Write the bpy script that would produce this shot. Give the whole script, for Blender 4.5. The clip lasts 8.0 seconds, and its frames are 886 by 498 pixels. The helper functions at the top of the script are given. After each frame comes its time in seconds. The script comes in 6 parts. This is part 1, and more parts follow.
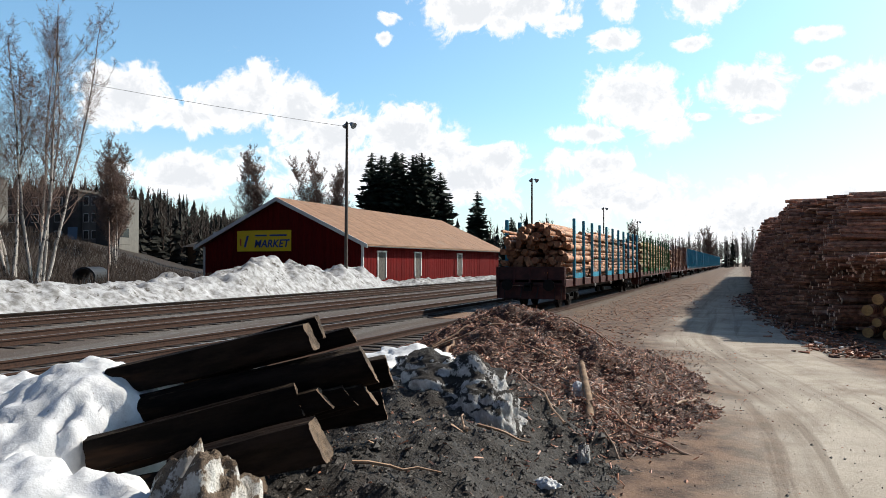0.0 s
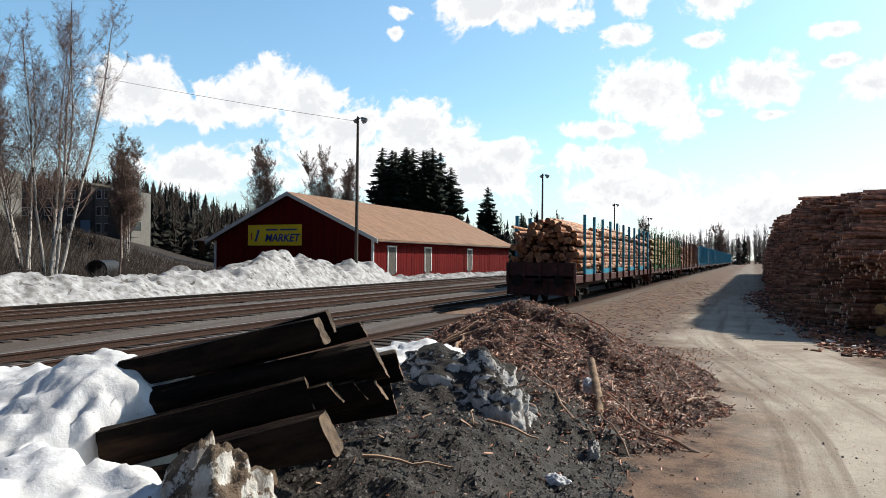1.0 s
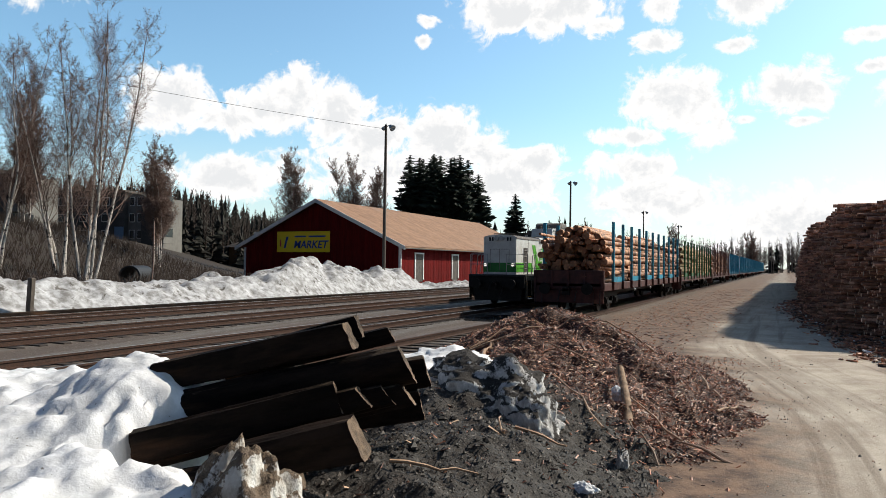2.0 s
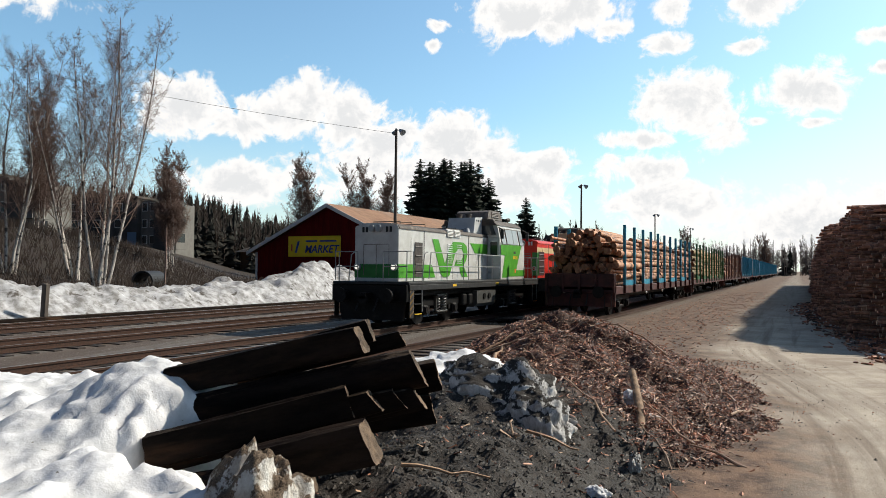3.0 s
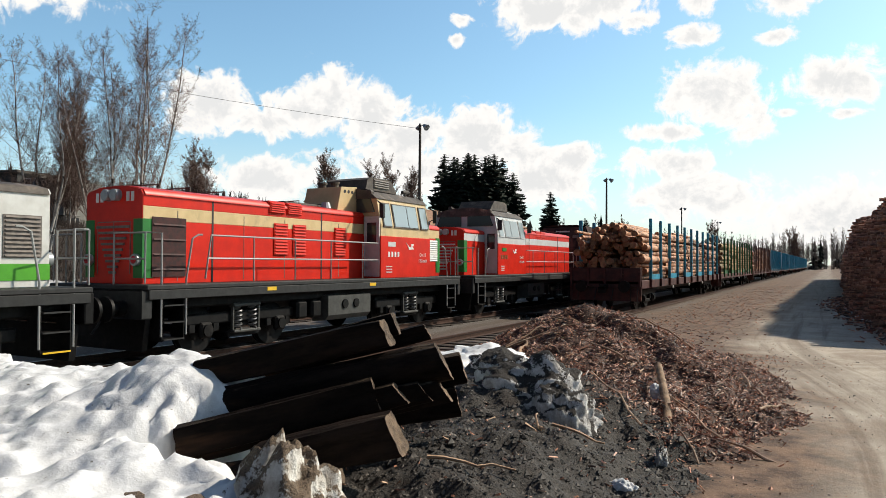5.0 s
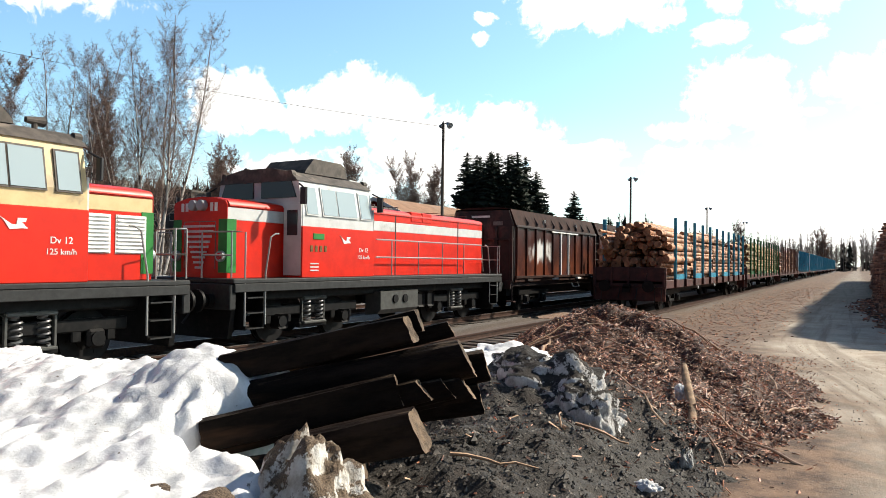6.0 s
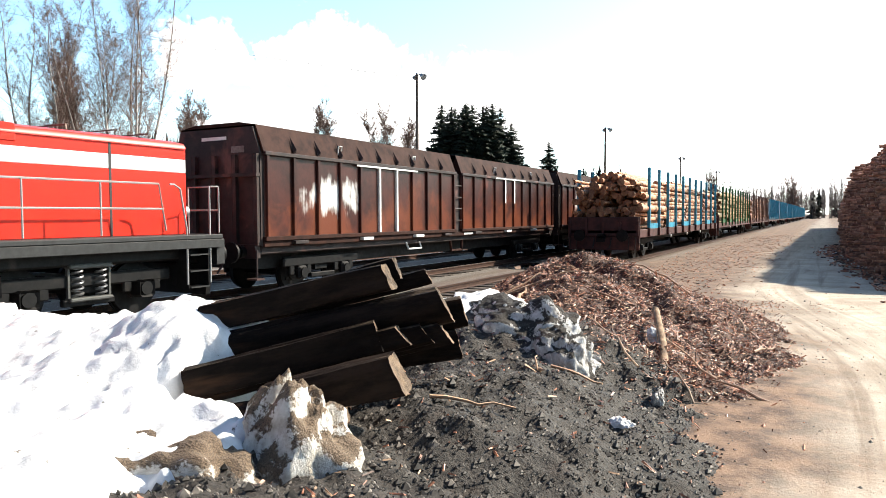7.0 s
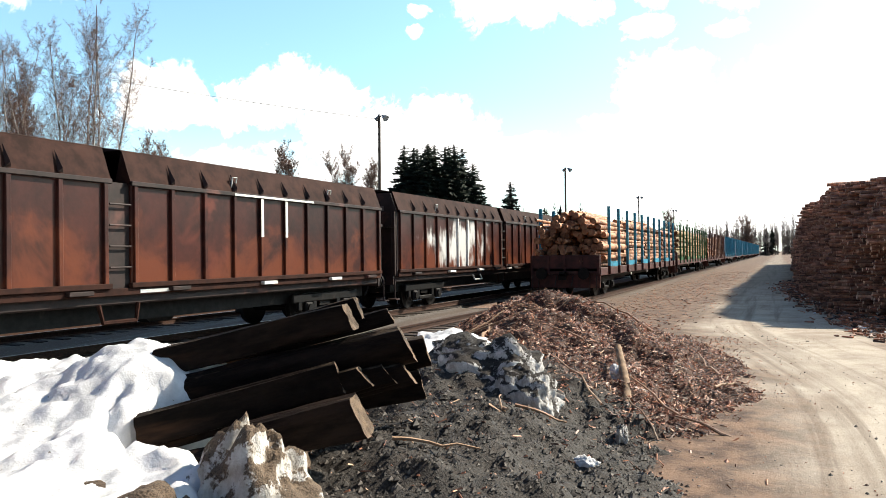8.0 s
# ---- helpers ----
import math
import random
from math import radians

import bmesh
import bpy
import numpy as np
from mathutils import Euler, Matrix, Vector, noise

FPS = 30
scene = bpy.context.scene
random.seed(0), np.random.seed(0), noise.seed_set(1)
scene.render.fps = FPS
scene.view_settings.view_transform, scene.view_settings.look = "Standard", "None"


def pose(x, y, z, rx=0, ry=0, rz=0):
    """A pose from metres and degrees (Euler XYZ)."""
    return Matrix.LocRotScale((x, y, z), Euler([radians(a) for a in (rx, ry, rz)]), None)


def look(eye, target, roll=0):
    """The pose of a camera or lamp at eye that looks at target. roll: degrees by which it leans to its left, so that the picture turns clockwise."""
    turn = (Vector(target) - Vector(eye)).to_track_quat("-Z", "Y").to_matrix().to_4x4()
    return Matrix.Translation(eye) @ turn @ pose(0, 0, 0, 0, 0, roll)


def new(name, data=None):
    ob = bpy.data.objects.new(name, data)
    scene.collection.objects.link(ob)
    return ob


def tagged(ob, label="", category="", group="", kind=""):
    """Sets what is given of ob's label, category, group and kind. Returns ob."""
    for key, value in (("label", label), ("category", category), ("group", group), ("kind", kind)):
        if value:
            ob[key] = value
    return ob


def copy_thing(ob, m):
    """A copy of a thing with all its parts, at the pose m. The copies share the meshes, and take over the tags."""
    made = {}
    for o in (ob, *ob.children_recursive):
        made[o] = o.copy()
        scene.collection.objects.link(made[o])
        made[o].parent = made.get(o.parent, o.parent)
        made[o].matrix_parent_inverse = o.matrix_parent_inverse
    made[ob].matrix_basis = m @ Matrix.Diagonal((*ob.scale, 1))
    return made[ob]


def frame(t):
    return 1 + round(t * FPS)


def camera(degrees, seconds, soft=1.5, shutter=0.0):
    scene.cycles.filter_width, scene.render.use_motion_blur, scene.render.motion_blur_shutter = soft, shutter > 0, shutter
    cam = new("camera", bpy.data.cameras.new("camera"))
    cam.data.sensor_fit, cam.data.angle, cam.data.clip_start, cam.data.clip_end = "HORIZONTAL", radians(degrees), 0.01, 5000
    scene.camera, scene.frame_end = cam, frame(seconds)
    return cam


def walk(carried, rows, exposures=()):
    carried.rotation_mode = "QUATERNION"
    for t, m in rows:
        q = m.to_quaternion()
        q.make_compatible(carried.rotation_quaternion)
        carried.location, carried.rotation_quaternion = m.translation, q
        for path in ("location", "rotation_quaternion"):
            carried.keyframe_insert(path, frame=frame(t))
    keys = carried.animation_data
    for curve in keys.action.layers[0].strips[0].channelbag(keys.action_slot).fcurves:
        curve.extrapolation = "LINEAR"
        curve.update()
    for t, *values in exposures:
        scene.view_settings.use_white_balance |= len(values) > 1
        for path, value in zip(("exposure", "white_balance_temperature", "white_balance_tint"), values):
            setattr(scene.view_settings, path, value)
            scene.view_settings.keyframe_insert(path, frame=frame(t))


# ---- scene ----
cam = camera(63.97, 8.0, soft=0.8)
PATH = [
    (0.0, pose(0.0, 0.0, 1.950, 91.10, 0.00, 22.74)),
    (0.5, pose(0.0, 0.002, 1.947, 91.68, -0.19, 22.78)),
    (1.0, pose(-0.007, -0.002, 1.950, 90.72, -0.39, 23.54)),
    (1.5, pose(-0.012, -0.007, 1.940, 91.05, -0.59, 24.93)),
    (3.0, pose(-0.008, -0.016, 1.936, 91.60, -0.37, 26.60)),
    (3.5, pose(0.0, -0.031, 1.934, 91.97, -0.15, 27.47)),
    (4.0, pose(-0.006, -0.027, 1.936, 91.90, 0.07, 27.85)),
    (4.5, pose(0.003, -0.035, 1.932, 91.61, 0.13, 28.06)),
    (5.8, pose(-0.022, -0.027, 1.914, 90.85, -0.35, 29.62)),
    (6.0, pose(-0.024, -0.027, 1.912, 91.04, -0.65, 30.35)),
    (6.2, pose(-0.022, -0.040, 1.898, 88.45, -2.40, 30.90)),
    (6.5, pose(-0.015, -0.061, 1.878, 87.96, 0.17, 30.05)),
    (7.0, pose(0.001, -0.080, 1.865, 87.31, 0.26, 28.41)),
    (7.5, pose(-0.004, -0.072, 1.874, 88.93, 0.50, 27.08)),
    (8.0, pose(0.0, -0.054, 1.856, 90.49, 0.73, 25.44)),
]
EXPOSURES = [(0.0, 0.03, 6550, 10), (1.5, 0.0, 6700, 10), (3.0, -0.05, 6800, 10), (4.5, -0.18, 6850, 10), (5.8, 0.36, 7000, 10), (6.2, 0.56, 7000, 10), (6.5, 0.88, 6900, 10), (7.0, 1.15, 6900, 10), (7.5, 1.12, 6950, 10), (8.0, 0.68, 7000, 10)]
walk(cam, PATH, EXPOSURES)

# ---- light ----
SUN_TURN, SUN_UP = 42.0, 38.0
sun = new("sun", bpy.data.lights.new("sun", "SUN"))
sun.data.energy, sun.data.angle, sun.data.color = 5.2, radians(0.6), (1.0, 0.94, 0.84)
sun_way = Vector((math.sin(radians(SUN_TURN)) * math.cos(radians(SUN_UP)), math.cos(radians(SUN_TURN)) * math.cos(radians(SUN_UP)), math.sin(radians(SUN_UP))))
sun.matrix_basis = look(sun_way * 100, (0, 0, 0))


class Nodes:
    """Short hand for node trees."""

    def __init__(self, tree):
        self.tree = tree
        tree.nodes.clear()

    def add(self, kind, values=None, **props):
        n = self.tree.nodes.new(kind)
        for k, v in props.items():
            if k == "operation":
                n.operation = v
            elif k == "blend_type":
                n.blend_type = v
            elif k == "data_type":
                n.data_type = v
            elif k == "gradient_type":
                n.gradient_type = v
            elif k == "feature":
                n.feature = v
            elif k == "sky_type":
                n.sky_type = v
        for k, v in (values or {}).items():
            if isinstance(v, bpy.types.NodeSocket):
                self.tree.links.new(v, n.inputs[k])
            else:
                n.inputs[k].default_value = v
        return n

    def math(self, op, a, b=0.0, c=0.0, clamp=False):
        n = self.add("ShaderNodeMath", {0: a, 1: b, 2: c}, operation=op)
        n.use_clamp = clamp
        return n.outputs[0]

    def noise(self, vector, scale, detail=3.0, rough=0.55, distort=0.0):
        return self.add("ShaderNodeTexNoise", {"Vector": vector, "Scale": scale, "Detail": detail, "Roughness": rough, "Distortion": distort}).outputs[0]

    def ramp(self, fac, lo, hi):
        n = self.add("ShaderNodeMapRange", {"Value": fac, 1: lo, 2: hi, 3: 0.0, 4: 1.0})
        n.interpolation_type = "SMOOTHSTEP"
        return n.outputs[0]

    def mix(self, fac, a, b, blend="MIX"):
        n = self.add("ShaderNodeMix", data_type="RGBA", blend_type=blend)
        for k, v in ((0, fac), (6, a), (7, b)):
            if isinstance(v, bpy.types.NodeSocket):
                self.tree.links.new(v, n.inputs[k])
            else:
                n.inputs[k].default_value = (*v, 1.0) if isinstance(v, tuple) and len(v) == 3 else v
        return n.outputs[2]


world = bpy.data.worlds.new("sky")
scene.world = world
world.use_nodes = True
W = Nodes(world.node_tree)
sky = W.add("ShaderNodeTexSky", sky_type="NISHITA")
sky.sun_disc, sky.sun_elevation, sky.sun_rotation = False, radians(SUN_UP), radians(SUN_TURN)
sky.air_density, sky.dust_density, sky.ozone_density = 1.0, 1.2, 1.5
way = W.add("ShaderNodeTexCoord").outputs["Generated"]
xyz = W.add("ShaderNodeSeparateXYZ", {0: way})
az = W.math("MULTIPLY", W.math("ARCTAN2", W.math("MULTIPLY", xyz.outputs[0], -1.0), xyz.outputs[1]), 57.2958)
el = W.math("MULTIPLY", W.math("ARCSINE", xyz.outputs[2]), 57.2958)
dome = W.add("ShaderNodeCombineXYZ", {0: az, 1: el, 2: 0.0}).outputs[0]
# cumulus clouds: turn to the left, height, half width, half height, in degrees
HEAPS = [(47.1, 12.2, 3.0, 2.4), (48.4, 10.7, 2.2, 1.4), (37.4, 12.8, 3.2, 2.6), (40.0, 11.8, 2.9, 1.7), (34.6, 11.7, 3.7, 2.2), (31.1, 10.3, 3.8, 2.3),
         (42.2, 10.9, 2.8, 1.4), (25.9, 10.4, 3.6, 2.4), (22.5, 9.2, 2.8, 1.9), (18.1, 8.3, 2.5, 1.5), (43.0, 6.6, 4.8, 1.7), (30.2, 7.5, 8.5, 2.3),
         (21.6, 6.4, 5.5, 2.1), (7.5, 12.5, 3.9, 2.6), (10.8, 10.1, 3.3, 0.8), (6.1, 10.9, 2.5, 1.6), (-0.6, 12.9, 3.3, 1.8), (-7.9, 12.3, 1.9, 1.4),
         (10.8, 7.8, 3.5, 1.4), (9.0, 5.1, 5.2, 2.0), (19.5, 19.7, 6.4, 2.0), (15.4, 20.1, 3.4, 2.0), (59.0, 19.5, 5.0, 2.4)]
SCRAPS = [(27.0, 19.1, 1.1, 0.6), (27.6, 17.6, 0.9, 0.5), (13.2, 18.5, 1.7, 0.9), (9.1, 16.9, 1.9, 0.9), (8.8, 19.5, 1.4, 1.2), (2.8, 19.1, 2.8, 1.4),
          (3.4, 16.3, 1.3, 0.6), (-5.4, 16.0, 1.6, 0.6), (-5.6, 13.9, 1.5, 0.5), (-1.3, 10.6, 1.2, 0.4), (2.8, 11.0, 0.8, 0.4), (-18.0, 12.0, 6.0, 3.0),
          (120.0, 18.0, 8.0, 3.0), (-3.0, 3.0, 12.0, 3.0)]
puffs = W.noise(dome, 0.34, 7.0, 0.62, 0.8)
puffs_fine = W.noise(dome, 1.3, 4.0, 0.65)
heap_up = None
for turn, up, wide, tall in HEAPS + SCRAPS:
    place = W.add("ShaderNodeVectorMath", {0: dome, 1: (turn, up, 0.0)}, operation="SUBTRACT").outputs[0]
    place = W.add("ShaderNodeVectorMath", {0: place, 1: (0.60 / wide, 0.60 / tall, 1.0)}, operation="MULTIPLY").outputs[0]
    ball = W.add("ShaderNodeTexGradient", {0: place}, gradient_type="SPHERICAL").outputs[1]
    heap_up = ball if heap_up is None else W.math("MAXIMUM", heap_up, ball)
edge = W.math("ADD", heap_up, W.math("ADD", W.math("MULTIPLY", W.math("SUBTRACT", puffs, 0.5), 1.5), W.math("MULTIPLY", W.math("SUBTRACT", puffs_fine, 0.5), 0.5)))
cover = W.math("MULTIPLY", W.ramp(edge, 0.30, 0.58), W.ramp(heap_up, 0.0, 0.25))
shade = W.ramp(W.math("ADD", edge, W.math("MULTIPLY", puffs_fine, 0.3)), 0.72, 1.15)
cloud = W.mix(shade, (9.9, 10.0, 10.2), (7.9, 8.2, 8.6))
toward = W.math("ADD", W.math("MULTIPLY", xyz.outputs[0], math.sin(radians(5))), W.math("MULTIPLY", xyz.outputs[1], math.cos(radians(5))))
deep = W.math("MULTIPLY", W.ramp(toward, -0.25, 0.45), W.ramp(el, 60.0, 22.0))
haze = W.math("MULTIPLY", W.ramp(el, 13.0, -1.0), W.ramp(toward, -0.3, 0.6))
blue = W.mix(1.0, sky.outputs[0], W.mix(deep, (0.42, 0.50, 0.58), (1.42, 1.86, 1.92)), "MULTIPLY")
clear = W.mix(W.math("MULTIPLY", haze, 0.6), blue, (8.3, 9.2, 9.8))
W.tree.links.new(W.add("ShaderNodeBackground", {0: W.mix(cover, clear, cloud), 1: 0.105}).outputs[0], W.add("ShaderNodeOutputWorld").inputs[0])


# ---- materials ----
def material(name, base, dark, rough=0.8, scale=4.0, metal=0.0, bump=0.0, bump_scale=40.0, stain=None, stain_scale=1.2, stain_at=(0.55, 0.75), vary=0.0, per="island", stretch=(1, 1, 1), fine=0.5, gloss=0.35, lime=None, rust=None, grit=None):
    """A weathered surface: two tones by grain, stains at a larger scale, relief, and a shift from piece to piece."""
    m = bpy.data.materials.new(name)
    m.use_nodes = True
    n = Nodes(m.node_tree)
    at = n.add("ShaderNodeTexCoord").outputs["Object"]
    at = n.add("ShaderNodeVectorMath", {0: at, 1: stretch}, operation="MULTIPLY").outputs[0]
    grain = n.noise(at, scale, 5.0, 0.65)
    col = n.mix(n.ramp(grain, 0.5 - fine * 0.4, 0.5 + fine * 0.4), base, dark)
    if stain:
        col = n.mix(n.ramp(n.noise(at, stain_scale, 4.0, 0.6, 0.4), *stain_at), col, stain)
    if rust:
        # (low z, high z, colour): rust creeping up from the foot of a wall
        p = n.add("ShaderNodeSeparateXYZ", {0: at})
        creep = n.math("ADD", p.outputs[2], n.math("MULTIPLY", n.math("SUBTRACT", n.noise(at, 0.6, 5.0, 0.62, 0.6), 0.5), 5.5))
        col = n.mix(n.math("MULTIPLY", n.ramp(creep, rust[1], rust[0]), 0.9), col, rust[2])
    if grit:
        # (threshold, colour): grit left lying on faces that look up
        up = n.add("ShaderNodeSeparateXYZ", {0: n.add("ShaderNodeNewGeometry").outputs["Normal"]}).outputs[2]
        lying = n.math("ADD", up, n.math("ADD", n.math("MULTIPLY", n.math("SUBTRACT", n.noise(at, stain_scale, 5.0, 0.65), 0.5), 2.2), n.math("MULTIPLY", n.math("SUBTRACT", n.noise(at, 24.0, 3.0, 0.6), 0.5), 0.8)))
        col = n.mix(n.ramp(lying, grit[0] - 0.12, grit[0] + 0.12), col, n.mix(n.ramp(n.noise(at, 55.0, 3.0, 0.7), 0.4, 0.65), grit[1], tuple(0.3 * c for c in grit[1])))
    if lime:
        # white lime brushed and splashed over a side: (middle y, middle z, half length, half height, slant)
        p = n.add("ShaderNodeSeparateXYZ", {0: at})
        cy, cz, ly, lz, slant = lime
        u = n.math("DIVIDE", n.math("SUBTRACT", p.outputs[1], cy), ly)
        w = n.math("DIVIDE", n.math("SUBTRACT", n.math("SUBTRACT", p.outputs[2], cz), n.math("MULTIPLY", u, slant)), lz)
        near = n.math("SUBTRACT", 1.0, n.math("SQRT", n.math("ADD", n.math("MULTIPLY", u, u), n.math("MULTIPLY", w, w))))
        runs = n.add("ShaderNodeVectorMath", {0: at, 1: (1.0, 1.0, 0.22)}, operation="MULTIPLY").outputs[0]
        patch = n.math("ADD", near, n.math("ADD", n.math("MULTIPLY", n.math("SUBTRACT", n.noise(at, 1.3, 3.0), 0.5), 1.5), n.math("MULTIPLY", n.math("SUBTRACT", n.noise(runs, 5.0, 4.0), 0.5), 1.3)))
        col = n.mix(n.math("MULTIPLY", n.ramp(patch, 0.25, 0.75), 0.85), col, (0.70, 0.70, 0.68))
    if vary:
        chance = n.add("ShaderNodeNewGeometry").outputs["Random Per Island"] if per == "island" else n.add("ShaderNodeObjectInfo").outputs["Random"]
        hsv = n.add("ShaderNodeHueSaturation", {"Hue": 0.5, "Saturation": 1.0, "Value": n.math("MULTIPLY_ADD", chance, 2 * vary, 1 - vary), "Color": col})
        col = hsv.outputs[0]
    values = {"Base Color": col, "Specular IOR Level": gloss, "Roughness": n.math("MULTIPLY_ADD", grain, 0.2, rough - 0.1), "Metallic": metal}
    if bump:
        rel = n.noise(at, bump_scale, 4.0, 0.7)
        values["Normal"] = n.add("ShaderNodeBump", {"Strength": min(1.0, bump), "Distance": 0.02, "Height": rel}).outputs[0]
    bsdf = n.add("ShaderNodeBsdfPrincipled", values)
    n.tree.links.new(bsdf.outputs[0], n.add("ShaderNodeOutputMaterial").inputs[0])
    return m


def ground_material():
    """Sandy road, grey gravel between the tracks, dead grass and litter beyond them."""
    m = bpy.data.materials.new("ground")
    m.use_nodes = True
    n = Nodes(m.node_tree)
    at = n.add("ShaderNodeTexCoord").outputs["Object"]
    p = n.add("ShaderNodeSeparateXYZ", {0: at})
    wob = n.math("MULTIPLY", n.math("SUBTRACT", n.noise(at, 0.35, 4.0), 0.5), 3.0)
    x = n.math("ADD", p.outputs[0], wob)
    fine, mid, big = n.noise(at, 30.0, 4.0, 0.7), n.noise(at, 3.0, 5.0, 0.65), n.noise(at, 0.25, 4.0, 0.6)
    # the road swings round the heap
    swing = n.math("MULTIPLY", n.ramp(p.outputs[1], 22.0, 8.0), 2.3)
    along = n.add("ShaderNodeCombineXYZ", {0: n.math("SUBTRACT", p.outputs[0], swing), 1: p.outputs[1], 2: p.outputs[2]}).outputs[0]
    long_way = n.add("ShaderNodeVectorMath", {0: along, 1: (1.7, 0.05, 1.0)}, operation="MULTIPLY").outputs[0]
    ruts = n.noise(long_way, 0.9, 6.0, 0.65, 1.5)
    road = n.mix(n.ramp(n.noise(at, 0.8, 6.0, 0.7), 0.3, 0.7), (0.52, 0.45, 0.365), (0.37, 0.31, 0.245))
    road = n.mix(n.math("MULTIPLY", n.ramp(ruts, 0.46, 0.66), 0.7), road, (0.17, 0.125, 0.09))
    road = n.mix(n.math("MULTIPLY", n.ramp(fine, 0.55, 0.75), 0.5), road, (0.20, 0.16, 0.12))
    road = n.mix(n.math("MULTIPLY", n.ramp(n.noise(at, 0.45, 6.0, 0.7, 0.8), 0.5, 0.66), 0.55), road, (0.21, 0.15, 0.105))
    road = n.mix(n.math("MULTIPLY", n.ramp(n.math("ADD", p.outputs[1], n.math("MULTIPLY", wob, 6.0)), 26.0, 52.0), 0.65), road, (0.15, 0.11, 0.08))
    gravel = n.mix(n.ramp(fine, 0.35, 0.7), (0.20, 0.185, 0.165), (0.055, 0.048, 0.042))
    gravel = n.mix(n.math("MULTIPLY", n.ramp(n.noise(long_way, 0.8, 5.0), 0.38, 0.58), 0.8), gravel, (0.070, 0.042, 0.029))
    gravel = n.mix(n.math("MULTIPLY", n.ramp(mid, 0.42, 0.62), 0.55), gravel, (0.085, 0.066, 0.052))
    gravel = n.mix(n.ramp(n.noise(at, 13.0, 3.0, 0.7), 0.60, 0.72), gravel, (0.30, 0.275, 0.245))
    litter = n.mix(n.ramp(mid, 0.35, 0.65), (0.21, 0.125, 0.078), (0.07, 0.040, 0.026))
    litter = n.mix(n.ramp(fine, 0.55, 0.8), litter, (0.34, 0.225, 0.15))
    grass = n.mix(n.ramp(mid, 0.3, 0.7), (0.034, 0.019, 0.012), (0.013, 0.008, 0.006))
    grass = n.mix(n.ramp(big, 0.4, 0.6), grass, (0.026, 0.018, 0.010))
    col = n.mix(n.ramp(x, -8.2, -5.4), gravel, litter)
    col = n.mix(n.ramp(n.math("SUBTRACT", x, swing), -3.0, -1.2), col, road)
    right = n.math("SUBTRACT", x, n.math("MULTIPLY", n.math("MAXIMUM", n.math("SUBTRACT", 36.0, p.outputs[1]), 0.0), 0.082))
    col = n.mix(n.ramp(right, -0.1, 1.1), col, litter)
    col = n.mix(n.math("MULTIPLY", n.ramp(n.noise(long_way, 0.5, 5.0, 0.6, 1.0), 0.5, 0.7), n.math("MULTIPLY", n.ramp(x, -0.2, -2.6), 0.7)), col, (0.10, 0.066, 0.046))
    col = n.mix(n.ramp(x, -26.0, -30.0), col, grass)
    relief = n.math("MULTIPLY_ADD", fine, 0.6, n.math("MULTIPLY", n.noise(at, 11.0, 4.0, 0.7), 0.35))
    bsdf = n.add("ShaderNodeBsdfPrincipled", {"Base Color": col, "Roughness": 0.92, "Normal": n.add("ShaderNodeBump", {"Strength": 0.7, "Distance": 0.03, "Height": relief}).outputs[0]})
    n.tree.links.new(bsdf.outputs[0], n.add("ShaderNodeOutputMaterial").inputs[0])
    return m


def heap_material():
    """Dark wet grit with brown bark litter towards the road side."""
    m = bpy.data.materials.new("heap")
    m.use_nodes = True
    n = Nodes(m.node_tree)
    at = n.add("ShaderNodeTexCoord").outputs["Object"]
    p = n.add("ShaderNodeSeparateXYZ", {0: at})
    fine, mid, big = n.noise(at, 38.0, 4.0, 0.7), n.noise(at, 5.0, 5.0, 0.65), n.noise(at, 0.9, 4.0, 0.6)
    # the litter lies beyond a slanting line over the heap
    line = n.math("ADD", n.math("MULTIPLY_ADD", p.outputs[1], 0.55, -2.03), n.math("MULTIPLY", p.outputs[0], 0.385))
    line = n.math("ADD", line, n.math("MULTIPLY", n.math("SUBTRACT", big, 0.5), 2.2))
    grit = n.mix(n.ramp(fine, 0.35, 0.7), (0.050, 0.041, 0.034), (0.007, 0.006, 0.005))
    grit = n.mix(n.math("MULTIPLY", n.ramp(mid, 0.5, 0.7), 0.5), grit, (0.040, 0.024, 0.016))
    bark = n.mix(n.ramp(fine, 0.3, 0.65), (0.15, 0.058, 0.030), (0.020, 0.009, 0.006))
    bark = n.mix(n.ramp(n.noise(at, 60.0, 2.0), 0.6, 0.72), bark, (0.24, 0.13, 0.075))
    bark = n.mix(n.math("MULTIPLY", n.ramp(mid, 0.52, 0.72), 0.7), bark, (0.020, 0.013, 0.010))
    col = n.mix(n.ramp(line, 1.4, 1.9), grit, bark)
    sand = n.mix(n.ramp(fine, 0.4, 0.7), (0.36, 0.30, 0.24), (0.2, 0.16, 0.12))
    col = n.mix(n.ramp(n.math("ADD", p.outputs[0], n.math("MULTIPLY", n.math("SUBTRACT", mid, 0.5), 0.8)), -0.25, 0.15), col, sand)
    relief = n.math("MULTIPLY_ADD", fine, 0.8, n.math("MULTIPLY", mid, 0.5))
    bsdf = n.add("ShaderNodeBsdfPrincipled", {"Base Color": col, "Roughness": 0.85, "Normal": n.add("ShaderNodeBump", {"Strength": 0.8, "Distance": 0.03, "Height": relief}).outputs[0]})
    n.tree.links.new(bsdf.outputs[0], n.add("ShaderNodeOutputMaterial").inputs[0])
    return m


